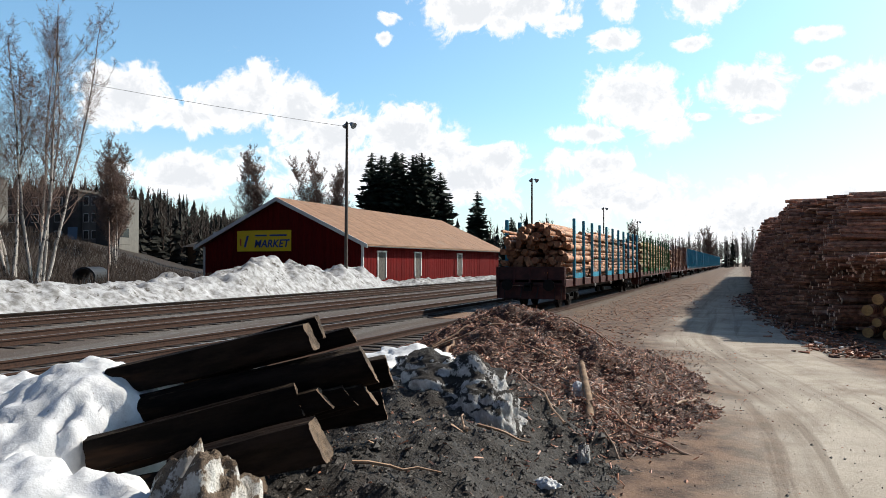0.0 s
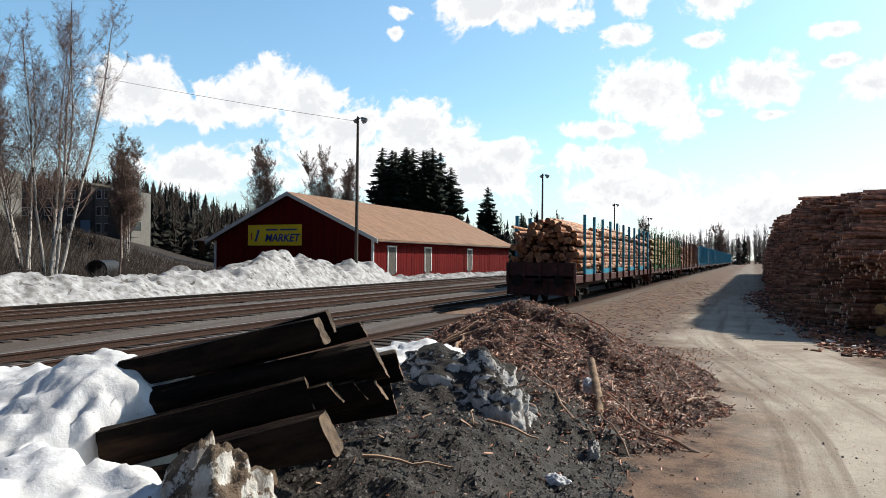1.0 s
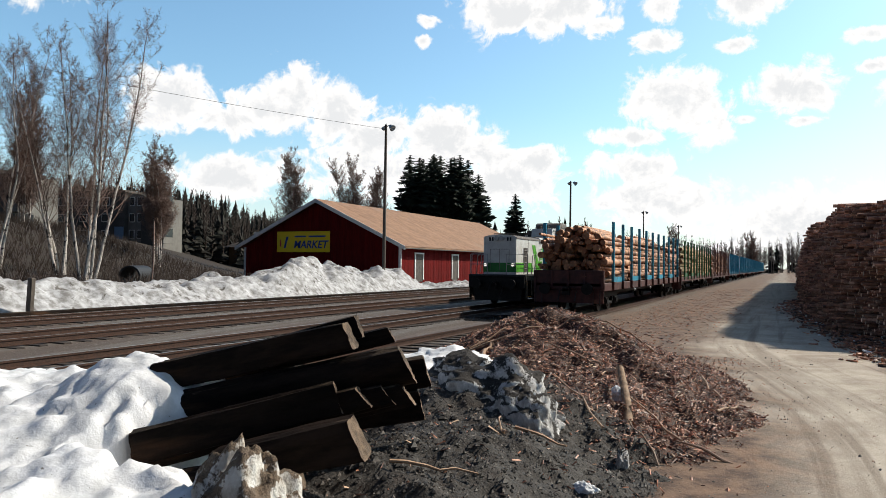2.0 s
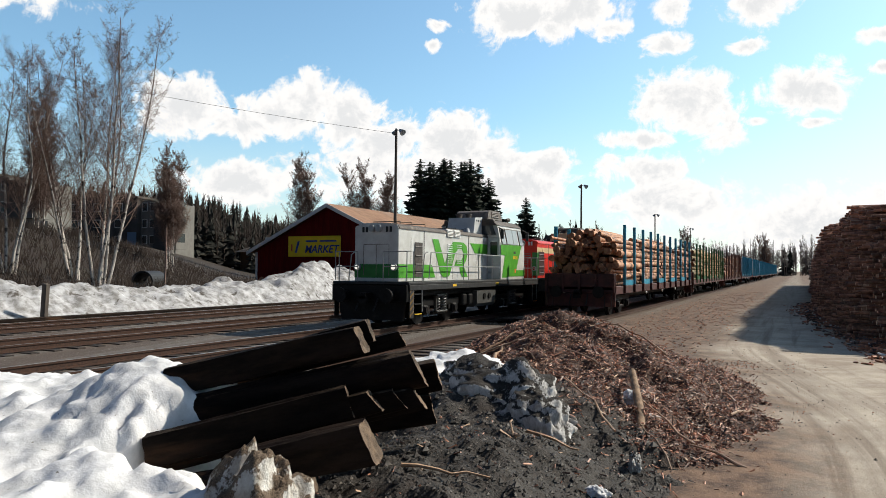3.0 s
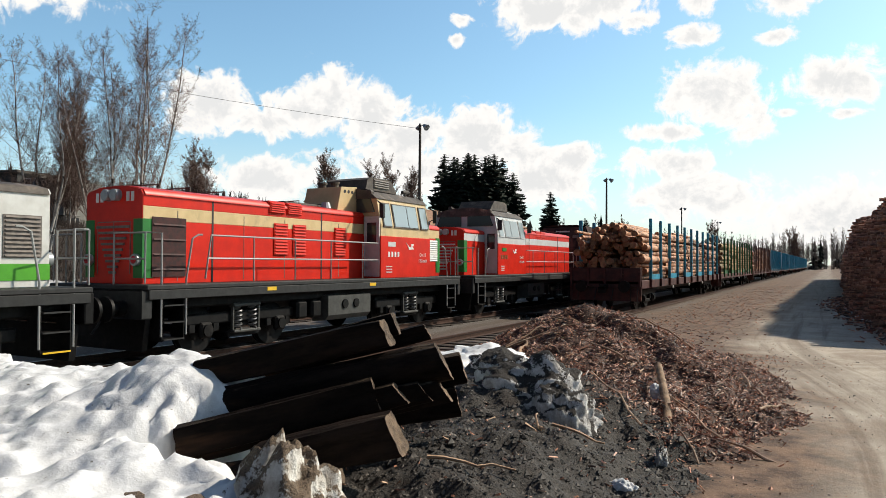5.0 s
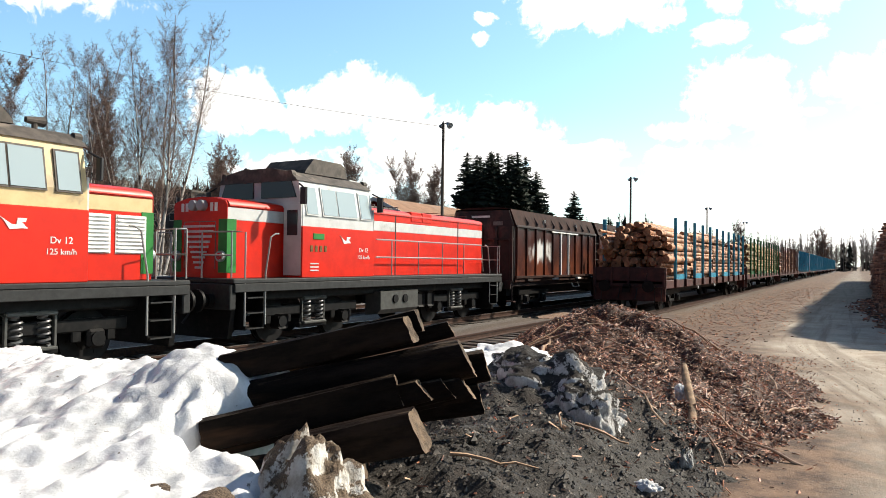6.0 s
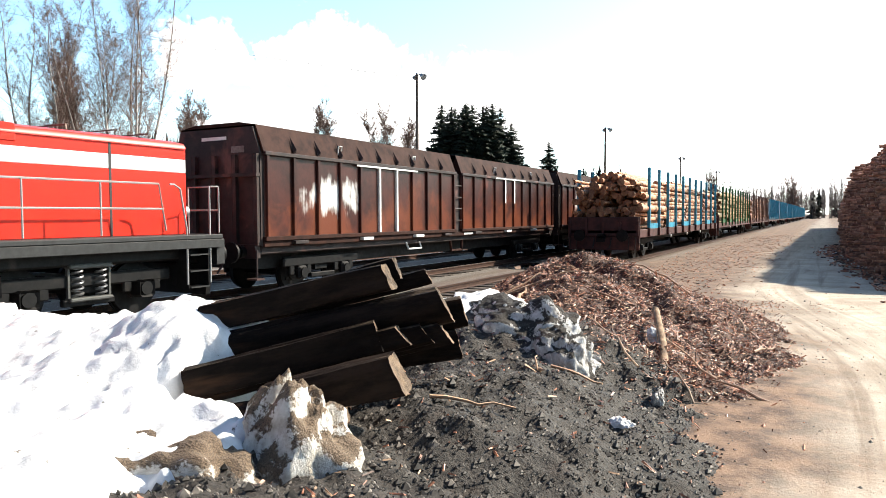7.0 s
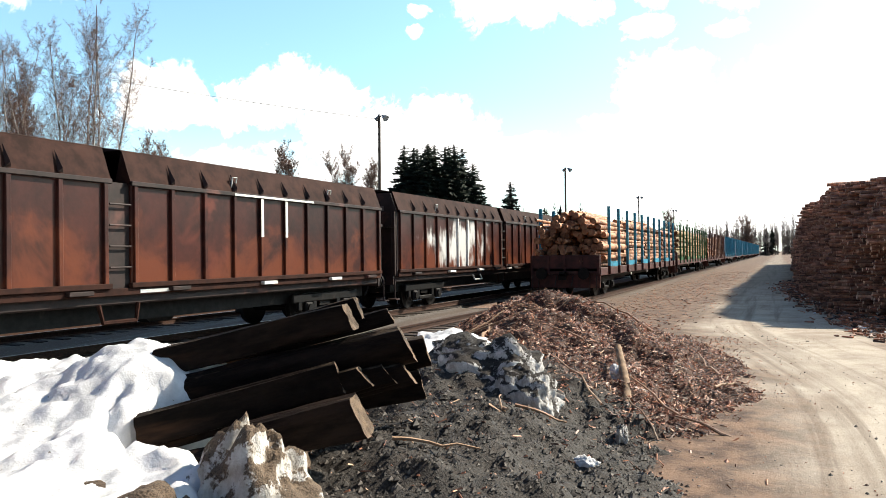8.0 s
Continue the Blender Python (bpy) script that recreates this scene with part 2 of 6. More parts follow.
def plain(name, colour, rough=0.5, metal=0.0, glow=0.0):
    m = bpy.data.materials.new(name)
    m.use_nodes = True
    b = m.node_tree.nodes["Principled BSDF"]
    b.inputs["Base Color"].default_value, b.inputs["Roughness"].default_value, b.inputs["Metallic"].default_value = (*colour, 1), rough, metal
    if glow:
        b.inputs["Emission Color"].default_value, b.inputs["Emission Strength"].default_value = (*colour, 1), glow
    return m


GROUND, HEAP = ground_material(), heap_material()
SNOW = material("old_snow", (0.84, 0.84, 0.85), (0.62, 0.62, 0.62), 0.6, 5.0, bump=0.6, bump_scale=8.0, stain=(0.14, 0.115, 0.09), stain_scale=17.0, stain_at=(0.665, 0.73))
BANK_SNOW = material("bank_snow", (0.55, 0.55, 0.56), (0.20, 0.19, 0.18), 0.7, 2.6, bump=1.0, bump_scale=6.0, stain=(0.085, 0.072, 0.06), stain_scale=1.7, stain_at=(0.57, 0.68))
DIRTY_SNOW = material("dirty_snow", (0.70, 0.69, 0.68), (0.34, 0.32, 0.30), 0.8, 5.0, bump=0.9, bump_scale=20.0, stain_scale=3.2, stretch=(1.6, 1.6, 0.7), grit=(0.56, (0.040, 0.033, 0.028)))
CRUST = material("crusted_snow", (0.72, 0.70, 0.66), (0.42, 0.37, 0.31), 0.8, 6.0, bump=0.9, bump_scale=24.0, stain_scale=2.8, grit=(0.44, (0.19, 0.135, 0.092)))
RAIL = material("rusty_rail", (0.085, 0.042, 0.028), (0.04, 0.024, 0.018), 0.6, 20.0, 0.4)
RAIL_TOP = plain("worn_rail_head", (0.40, 0.36, 0.33), 0.42, 0.8)
SLEEPER = material("sleeper_wood", (0.05, 0.037, 0.029), (0.022, 0.017, 0.014), 0.85, 14.0, bump=0.5, vary=0.3, per="object")
OLD_BARK = material("old_timber", (0.022, 0.0145, 0.011), (0.005, 0.004, 0.0035), 0.65, 9.0, bump=1.0, bump_scale=16.0, stain=(0.070, 0.036, 0.020), stain_scale=2.6, grit=(1.12, (0.11, 0.080, 0.055)), stain_at=(0.56, 0.74), vary=0.25, per="object", stretch=(1, 0.25, 1), gloss=0.05)
OLD_CUT = material("grey_cut_wood", (0.19, 0.130, 0.085), (0.028, 0.020, 0.015), 0.85, 5.0, bump=0.9, vary=0.2, per="object")
CUT = material("fresh_cut_wood", (0.40, 0.20, 0.105), (0.15, 0.065, 0.036), 0.8, 6.0, vary=0.7)
YELLOW_CUT = material("yellow_cut_wood", (0.66, 0.40, 0.16), (0.40, 0.21, 0.08), 0.8, 7.0, vary=0.35)
STACK_BARK = material("dry_bark", (0.52, 0.27, 0.18), (0.17, 0.080, 0.055), 0.7, 6.0, bump=0.4, stain=(0.66, 0.44, 0.32), stain_scale=2.0, vary=0.5)
STACK_CUT = material("weathered_cut_wood", (0.82, 0.58, 0.42), (0.45, 0.27, 0.18), 0.85, 9.0, vary=0.45)
RED_WALL = material("red_boards", (0.15, 0.008, 0.007), (0.085, 0.006, 0.006), 0.85, 3.0, bump=0.2, stain=(0.11, 0.012, 0.010), vary=0.14, per="object", stretch=(4, 4, 0.4), gloss=0.08)
ROOF = material("faded_roof", (0.32, 0.180, 0.105), (0.23, 0.13, 0.08), 0.8, 1.4, stain=(0.26, 0.17, 0.115), stain_scale=0.35, vary=0.07, per="object", stretch=(1, 1, 1))
WHITE_PAINT = material("white_paint", (0.78, 0.77, 0.74), (0.62, 0.61, 0.58), 0.6, 5.0)
GREY_BOARD = material("grey_board", (0.12, 0.105, 0.09), (0.06, 0.052, 0.045), 0.8, 5.0)
LOCO_WHITE = material("loco_white_paint", (0.62, 0.62, 0.595), (0.50, 0.49, 0.46), 0.42, 2.5, stain=(0.42, 0.37, 0.32), stain_scale=1.3, stain_at=(0.62, 0.85))
LOCO_GREEN = material("loco_green_paint", (0.085, 0.36, 0.03), (0.06, 0.28, 0.022), 0.42, 2.5, stain=(0.07, 0.17, 0.03), stain_scale=1.4, stain_at=(0.62, 0.9))
DARK_GREEN = material("dark_green_paint", (0.02, 0.20, 0.035), (0.015, 0.14, 0.025), 0.45, 3.0)
LOCO_RED = material("loco_red_paint", (0.66, 0.022, 0.008), (0.54, 0.017, 0.007), 0.38, 2.5, gloss=0.25, stain=(0.30, 0.016, 0.009), stain_scale=1.3, stain_at=(0.62, 0.9))
CREAM = material("cream_paint", (0.66, 0.49, 0.26), (0.56, 0.41, 0.21), 0.45, 2.5, stain=(0.36, 0.27, 0.16), stain_scale=1.5)
LIGHT_GREY = material("light_grey_paint", (0.60, 0.61, 0.60), (0.50, 0.50, 0.49), 0.45, 2.5, stain=(0.33, 0.31, 0.29), stain_scale=1.5)
LOCO_ROOF = material("sooty_roof", (0.11, 0.09, 0.075), (0.055, 0.047, 0.042), 0.7, 4.0, stain=(0.24, 0.19, 0.15), stain_scale=1.8)
DECK_GREY = material("deck_grey", (0.026, 0.026, 0.026), (0.012, 0.012, 0.012), 0.6, 6.0)
UNDER = material("greasy_iron", (0.011, 0.010, 0.010), (0.004, 0.004, 0.004), 0.55, 8.0, 0.2, stain=(0.034, 0.028, 0.024), stain_scale=2.5, stain_at=(0.58, 0.8), gloss=0.2)
TANK = material("grey_tank", (0.075, 0.075, 0.07), (0.045, 0.045, 0.042), 0.5, 5.0)
SPRING = plain("spring_steel", (0.14, 0.14, 0.14), 0.45, 0.5)
HANDRAIL = plain("handrail_paint", (0.30, 0.30, 0.29), 0.45, 0.3)
YELLOW = plain("yellow_paint", (0.75, 0.46, 0.02), 0.5)
DULL_YELLOW = material("grimy_yellow_paint", (0.20, 0.11, 0.025), (0.07, 0.04, 0.015), 0.6, 6.0)
BLACK = plain("black_rubber", (0.012, 0.012, 0.013), 0.6)
LAMP_GLASS = plain("lit_headlamp", (1.0, 0.93, 0.82), 0.2, 0.0, 1.1)
RED_LAMP = plain("red_lamp", (0.5, 0.01, 0.02), 0.25)
# the pale base colour holds the sky's reflection in the side panes
GLASS = plain("sky_toned_cab_glass", (0.30, 0.36, 0.38), 0.06)
DARK_GLASS = plain("dark_window_glass", (0.03, 0.035, 0.04), 0.08)
VENT = material("louvre_grey", (0.20, 0.17, 0.15), (0.11, 0.095, 0.085), 0.6, 8.0)
OXIDE = dict(rough=0.36, gloss=0.22, scale=1.1, stain=(0.13, 0.036, 0.024), stain_scale=0.55, stain_at=(0.56, 0.72), bump=0.25, bump_scale=2.2, rust=(1.3, 2.5, (0.140, 0.040, 0.020)))
WAGON = material("oxide_steel", (0.064, 0.0205, 0.016), (0.024, 0.0105, 0.009), **OXIDE)
WAGON_LIME_A = material("oxide_steel_limed", (0.064, 0.0205, 0.016), (0.024, 0.0105, 0.009), lime=(-7.1, 2.35, 1.9, 0.75, 0.35), **OXIDE)
WAGON_LIME_B = material("oxide_steel_whitened", (0.064, 0.0205, 0.016), (0.024, 0.0105, 0.009), lime=(-4.6, 2.3, 4.2, 1.2, 0.1), **OXIDE)
WAGON_DARK = material("dark_oxide_steel", (0.034, 0.018, 0.016), (0.016, 0.011, 0.010), 0.65, 3.0, stain=(0.12, 0.05, 0.04), stain_scale=1.0)
WAGON_ROOF = material("dusty_roof_steel", (0.046, 0.019, 0.0135), (0.022, 0.011, 0.009), 0.75, 3.0, gloss=0.1, stain=(0.060, 0.024, 0.016), stain_scale=0.9)
DARK_VENT = material("dark_louvre", (0.075, 0.058, 0.048), (0.035, 0.028, 0.024), 0.6, 8.0)
GRILLE = material("dark_red_grille", (0.06, 0.010, 0.008), (0.02, 0.006, 0.006), 0.6, 8.0)
FLAT_RED = material("flat_wagon_oxide", (0.085, 0.026, 0.022), (0.035, 0.014, 0.013), 0.7, 3.0, stain=(0.17, 0.075, 0.055), stain_scale=1.5)
STAKE_BLUE = material("blue_stake_paint", (0.04, 0.32, 0.46), (0.03, 0.20, 0.32), 0.5, 5.0, stain=(0.10, 0.10, 0.09), stain_scale=2.5)
SCREEN_BLUE = material("dull_blue_paint", (0.02, 0.12, 0.20), (0.015, 0.06, 0.11), 0.6, 2.0, stain=(0.05, 0.05, 0.05), stain_scale=0.8, vary=0.4, per="object")
STAKE_GREEN = material("green_stake_paint", (0.035, 0.15, 0.055), (0.03, 0.10, 0.045), 0.5, 5.0)
STAKE_BROWN = material("brown_stake_paint", (0.14, 0.07, 0.06), (0.09, 0.05, 0.04), 0.5, 5.0)
BIRCH = material("birch_bark", (0.58, 0.53, 0.48), (0.30, 0.26, 0.23), 0.75, 3.0, stain=(0.04, 0.033, 0.03), stain_scale=2.4, stain_at=(0.52, 0.62), stretch=(1, 1, 0.9))
TWIG = material("bare_twigs", (0.24, 0.155, 0.125), (0.12, 0.078, 0.062), 0.8, 5.0)
# distance haze put into the base colour: greyer and lighter than FAR_TWIG
HAZY_TWIG = material("haze_toned_wood", (0.17, 0.145, 0.135), (0.09, 0.076, 0.070), 0.8, 5.0)
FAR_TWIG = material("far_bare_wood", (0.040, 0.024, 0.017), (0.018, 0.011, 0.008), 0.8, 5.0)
SPRUCE = material("spruce_needles", (0.016, 0.030, 0.015), (0.006, 0.013, 0.007), 0.8, 1.5, vary=0.4)
WOODS = material("far_woods", (0.030, 0.026, 0.020), (0.014, 0.015, 0.011), 0.9, 0.3, vary=0.5)
TRUNK = material("dark_trunk", (0.10, 0.075, 0.058), (0.055, 0.042, 0.034), 0.85, 5.0)
POLE_WOOD = material("creosoted_pole", (0.13, 0.105, 0.085), (0.075, 0.06, 0.05), 0.8, 6.0, stretch=(3, 3, 0.3))
LAMP_GREY = plain("lamp_grey", (0.34, 0.36, 0.37), 0.45, 0.3)
CONCRETE = material("grey_render", (0.075, 0.072, 0.068), (0.052, 0.050, 0.047), 0.9, 0.8, stain=(0.09, 0.085, 0.08), stain_scale=0.3)
PALE_RENDER = material("pale_render", (0.20, 0.19, 0.17), (0.15, 0.142, 0.13), 0.9, 1.0)
BLUE_PANEL = plain("blue_panel", (0.13, 0.22, 0.33), 0.7)
BROWN_WALL = material("brown_boards", (0.20, 0.115, 0.06), (0.14, 0.08, 0.045), 0.8, 1.5)
SIGN_YELLOW = material("sign_yellow", (0.95, 0.66, 0.015), (0.88, 0.60, 0.02), 0.4, 1.0)
SIGN_BLUE = plain("sign_blue", (0.015, 0.045, 0.28), 0.45)
SIGN_RED = plain("sign_red", (0.6, 0.03, 0.03), 0.45)


# ---- mesh tools ----
class Shape:
    """Collects faces of boxes, rods and sheets, each with a material slot."""

    def __init__(self):
        self.v, self.f, self.m = [], [], []

    def put(self, verts, faces, slot=0):
        k = len(self.v)
        self.v.extend(tuple(p) for p in verts)
        self.f.extend(tuple(i + k for i in f) for f in faces)
        self.m.extend([slot] * len(faces))
        return self

    def box(self, x0, x1, y0, y1, z0, z1, c=0.0, slot=0):
        """A box with edges chamfered by c."""
        if c <= 0:
            v = [(x, y, z) for z in (z0, z1) for y in (y0, y1) for x in (x0, x1)]
            return self.put(v, [(0, 2, 3, 1), (4, 5, 7, 6), (0, 1, 5, 4), (2, 6, 7, 3), (0, 4, 6, 2), (1, 3, 7, 5)], slot)
        v, at = [], {}
        for i, x in enumerate((x0, x1)):
            for j, y in enumerate((y0, y1)):
                for k, z in enumerate((z0, z1)):
                    xi, yi, zi = x + c * (1 - 2 * i), y + c * (1 - 2 * j), z + c * (1 - 2 * k)
                    for a, p in enumerate(((x, yi, zi), (xi, y, zi), (xi, yi, z))):
                        at[i, j, k, a] = len(v)
                        v.append(p)
        f = []
        for i in (0, 1):
            f.append([at[i, j, k, 0] for j, k in ((0, 0), (1, 0), (1, 1), (0, 1))][:: 1 if i else -1])
            f.append([at[j, i, k, 1] for j, k in ((0, 0), (1, 0), (1, 1), (0, 1))][:: -1 if i else 1])
            f.append([at[j, k, i, 2] for j, k in ((0, 0), (1, 0), (1, 1), (0, 1))][:: 1 if i else -1])
        for i in (0, 1):
            for j in (0, 1):
                s = 1 if i == j else -1
                f.append([at[0, i, j, 1], at[1, i, j, 1], at[1, i, j, 2], at[0, i, j, 2]][::s])
                f.append([at[i, 0, j, 0], at[i, 0, j, 2], at[i, 1, j, 2], at[i, 1, j, 0]][:: 1])
                f.append([at[i, j, 0, 0], at[i, j, 1, 0], at[i, j, 1, 1], at[i, j, 0, 1]][:: 1])
                for k in (0, 1):
                    f.append([at[i, j, k, 0], at[i, j, k, 1], at[i, j, k, 2]])
        return self.put(v, f, slot)

    def rod(self, a, b, r, r2=None, n=8, slot=0, cap=0, phase=0.0):
        a, b = Vector(a), Vector(b)
        d = (b - a).normalized()
        u = d.orthogonal().normalized()
        w = d.cross(u)
        r2 = r if r2 is None else r2
        ring = [(u * math.cos(2 * math.pi * i / n + phase) + w * math.sin(2 * math.pi * i / n + phase)) for i in range(n)]
        k = len(self.v)
        self.v.extend(tuple(a + q * r) for q in ring)
        self.v.extend(tuple(b + q * r2) for q in ring)
        for i in range(n):
            j = (i + 1) % n
            self.f.append((k + i, k + j, k + n + j, k + n + i))
            self.m.append(slot)
        self.f.append(tuple(k + i for i in reversed(range(n))))
        self.f.append(tuple(k + n + i for i in range(n)))
        self.m.extend([cap, cap])
        return self

    def path(self, points, r, n=6, slot=0, taper=1.0):
        """One bent rod through the points."""
        pts = [Vector(p) for p in points]
        k, u, last = len(self.v), None, len(pts) - 1
        for i, p in enumerate(pts):
            d = (pts[min(i + 1, last)] - pts[max(i - 1, 0)]).normalized()
            u = d.orthogonal() if u is None else u - d * u.dot(d)
            u = u.normalized() if u.length > 1e-6 else d.orthogonal().normalized()
            w = d.cross(u)
            q = r * (1 + (taper - 1) * i / last)
            self.v.extend(tuple(p + (u * math.cos(2 * math.pi * j / n) + w * math.sin(2 * math.pi * j / n)) * q) for j in range(n))
        for i in range(last):
            for j in range(n):
                j1 = (j + 1) % n
                self.f.append((k + i * n + j, k + i * n + j1, k + (i + 1) * n + j1, k + (i + 1) * n + j))
        self.f.append(tuple(k + j for j in reversed(range(n))))
        self.f.append(tuple(k + last * n + j for j in range(n)))
        self.m.extend([slot] * (last * n + 2))
        return self

    def prism(self, outline, axis, lo, hi, slot=0):
        """An outline, drawn in the two other axes, pulled along an axis (0 x, 1 y, 2 z)."""
        n = len(outline)
        def at(p, d):
            q = list(p)
            q.insert(axis, d)
            return tuple(q)
        v = [at(p, lo) for p in outline] + [at(p, hi) for p in outline]
        return self.put(v, [tuple(range(n))[::-1], tuple(range(n, 2 * n))] + [(i, (i + 1) % n, n + (i + 1) % n, n + i) for i in range(n)], slot)

    def mesh(self, name, *mats, smooth=False):
        me = bpy.data.meshes.new(name)
        me.from_pydata(self.v, [], self.f)
        for m in mats:
            me.materials.append(m)
        if len(mats) > 1:
            me.polygons.foreach_set("material_index", self.m)
        b = bmesh.new()
        b.from_mesh(me)
        bmesh.ops.recalc_face_normals(b, faces=b.faces)
        b.to_mesh(me)
        b.free()
        if smooth:
            me.polygons.foreach_set("use_smooth", [True] * len(me.polygons))
            me.set_sharp_from_angle(angle=radians(40))
        me.update()
        return me


def part(name, shape, mats, parent=None, label="", smooth=False):
    mats = mats if isinstance(mats, tuple) else (mats,)
    me = shape.mesh(name, *mats, smooth=smooth) if isinstance(shape, Shape) else shape
    ob = new(name, me)
    if parent:
        ob.parent = parent
    if label:
        ob["label"] = label
    return ob


def thing(name, label, category, at=None, group="", kind=""):
    ob = new(name)
    ob.matrix_basis = at if at else Matrix.Identity(4)
    return tagged(ob, label, category, group, kind)


def sheet(name, xs, ys, height, mat, smooth=True):
    """A height field over the lines xs and ys."""
    X, Y = np.meshgrid(np.array(xs), np.array(ys))
    nx, ny = len(xs), len(ys)
    Z = height(X, Y)
    v = np.stack([X.ravel(), Y.ravel(), Z.ravel()], 1)
    i = (np.arange(ny - 1)[:, None] * nx + np.arange(nx - 1)[None, :]).ravel()
    f = np.stack([i, i + 1, i + nx + 1, i + nx], 1)
    me = bpy.data.meshes.new(name)
    me.from_pydata(v.tolist(), [], f.tolist())
    me.materials.append(mat)
    if smooth:
        me.polygons.foreach_set("use_smooth", [True] * len(me.polygons))
    me.update()
    return me


def waves(X, Y, size, seed, octaves=4):
    """Smooth random relief, about -1 to 1, from summed value noise."""
    out, amp, total = np.zeros_like(X, dtype=float), 1.0, 0.0
    for o in range(octaves):
        table = np.random.RandomState(seed + o).uniform(-1, 1, (97, 97))
        u, w = X / size * 2 ** o + 31.7 * o, Y / size * 2 ** o + 11.3 * o
        i, j = np.floor(u).astype(int), np.floor(w).astype(int)
        a, b = u - i, w - j
        a, b = a * a * (3 - 2 * a), b * b * (3 - 2 * b)
        i, j, i1, j1 = i % 97, j % 97, (i + 1) % 97, (j + 1) % 97
        out += amp * ((table[i, j] * (1 - a) + table[i1, j] * a) * (1 - b) + (table[i, j1] * (1 - a) + table[i1, j1] * a) * b)
        total += amp
        amp *= 0.55
    return out / total * 1.6


def step(lo, hi, x):
    t = np.clip((x - lo) / (hi - lo), 0, 1)
    return t * t * (3 - 2 * t)


# ---- ground ----
MAIN, PARKED = -12.75, -8.15
TRACKS = (PARKED, MAIN, -18.0, -23.0)


def land(X, Y):
    """Height of the ground: flat yard, a rise behind the snow bank, a wooded hill far off."""
    z = -0.20 + 0.14 * step(-5.5, -3.0, X)
    w = -X - 0.82 * Y
    z = z + (5.6 * step(2, 34, w) + 3.0 * step(30, 130, w)) * step(31, 66, -X)
    z = z + 0.3 * step(27, 31, -X)
    z = z + 13 * step(150, 330, np.hypot(X, Y)) * step(40, 160, -X - 0.25 * Y)
    z = z + 0.02 * waves(X, Y, 1.3, 5) * step(-9, -3, X)
    return z


def graded(lo, hi, near, fine, coarse):
    out, x = [lo], lo
    while x < hi:
        x += fine + coarse * max(0.0, (abs(x - near) - 12)) 
        out.append(min(x, hi))
    return out


ground = part("ground", sheet("ground", graded(-2500, 2500, -8, 0.5, 0.06), graded(-2500, 3000, 12, 0.5, 0.06), land, GROUND), ())
tagged(ground, "sandy yard ground with gravel tracks and dead grass", "ground", kind="structure")


def mound(X, Y):
    """The spoil heap beside the road: grit in front, bark litter behind."""
    def bump(cx, cy, sx, sy, turn, h):
        c, s = math.cos(radians(turn)), math.sin(radians(turn))
        u, w = (X - cx) * c + (Y - cy) * s, -(X - cx) * s + (Y - cy) * c
        return h * np.exp(-0.5 * ((u / sx) ** 2 + (w / sy) ** 2))
    z = bump(-3.7, 12.4, 1.5, 2.9, 14, 1.25)
    z = np.maximum(z, bump(-2.7, 8.6, 1.15, 2.2, 6, 0.66))
    z = np.maximum(z, bump(-3.6, 7.6, 1.3, 1.8, 0, 0.86))
    z = np.maximum(z, bump(-2.7, 5.2, 1.15, 1.9, 6, 0.72))
    z = np.maximum(z, bump(-3.0, 2.6, 1.7, 1.6, 0, 0.66))
    z = np.maximum(z, bump(-4.9, 4.9, 1.5, 1.2, 0, 0.55))
    # a sharp windrow over the crest towards the road, with a hollow before it
    u, w = (X + 3.5) * 0.83 - (Y - 12.1) * 0.56, (X + 3.5) * 0.56 + (Y - 12.1) * 0.83
    w = w + 0.35 * waves(u, u * 0, 1.1, 91, 2)
    on = step(-0.9, 0.2, u) * step(3.3, 2.2, u)
    z = z + on * (0.07 * np.exp(-(w / 0.20) ** 2) - 0.16 * np.exp(-((w + 0.50) / 0.30) ** 2))
    # a pit where the heap was dug below the leaning pole
    z = z - 0.16 * np.exp(-((X + 1.15) / 0.45) ** 2 - ((Y - 7.35) / 0.28) ** 2)
    clods = np.maximum(0, waves(X, Y, 0.42, 93, 2)) ** 1.5
    z = z + (0.10 * waves(X, Y, 0.9, 21) + 0.055 * waves(X, Y, 0.24, 22, 3) + 0.016 * waves(X, Y, 0.1, 27, 2) + 0.07 * clods) * step(0.04, 0.3, z)
    return z - 0.22 - 0.05 * step(0.2, 0.0, z)


heap = part("spoil_heap", sheet("spoil_heap", np.arange(-8.5, 1.6, 0.045), np.arange(-1.5, 21, 0.05), mound, HEAP), ())
tagged(heap, "low heap of dark grit and brown bark litter beside the road", "heap", kind="stuff")


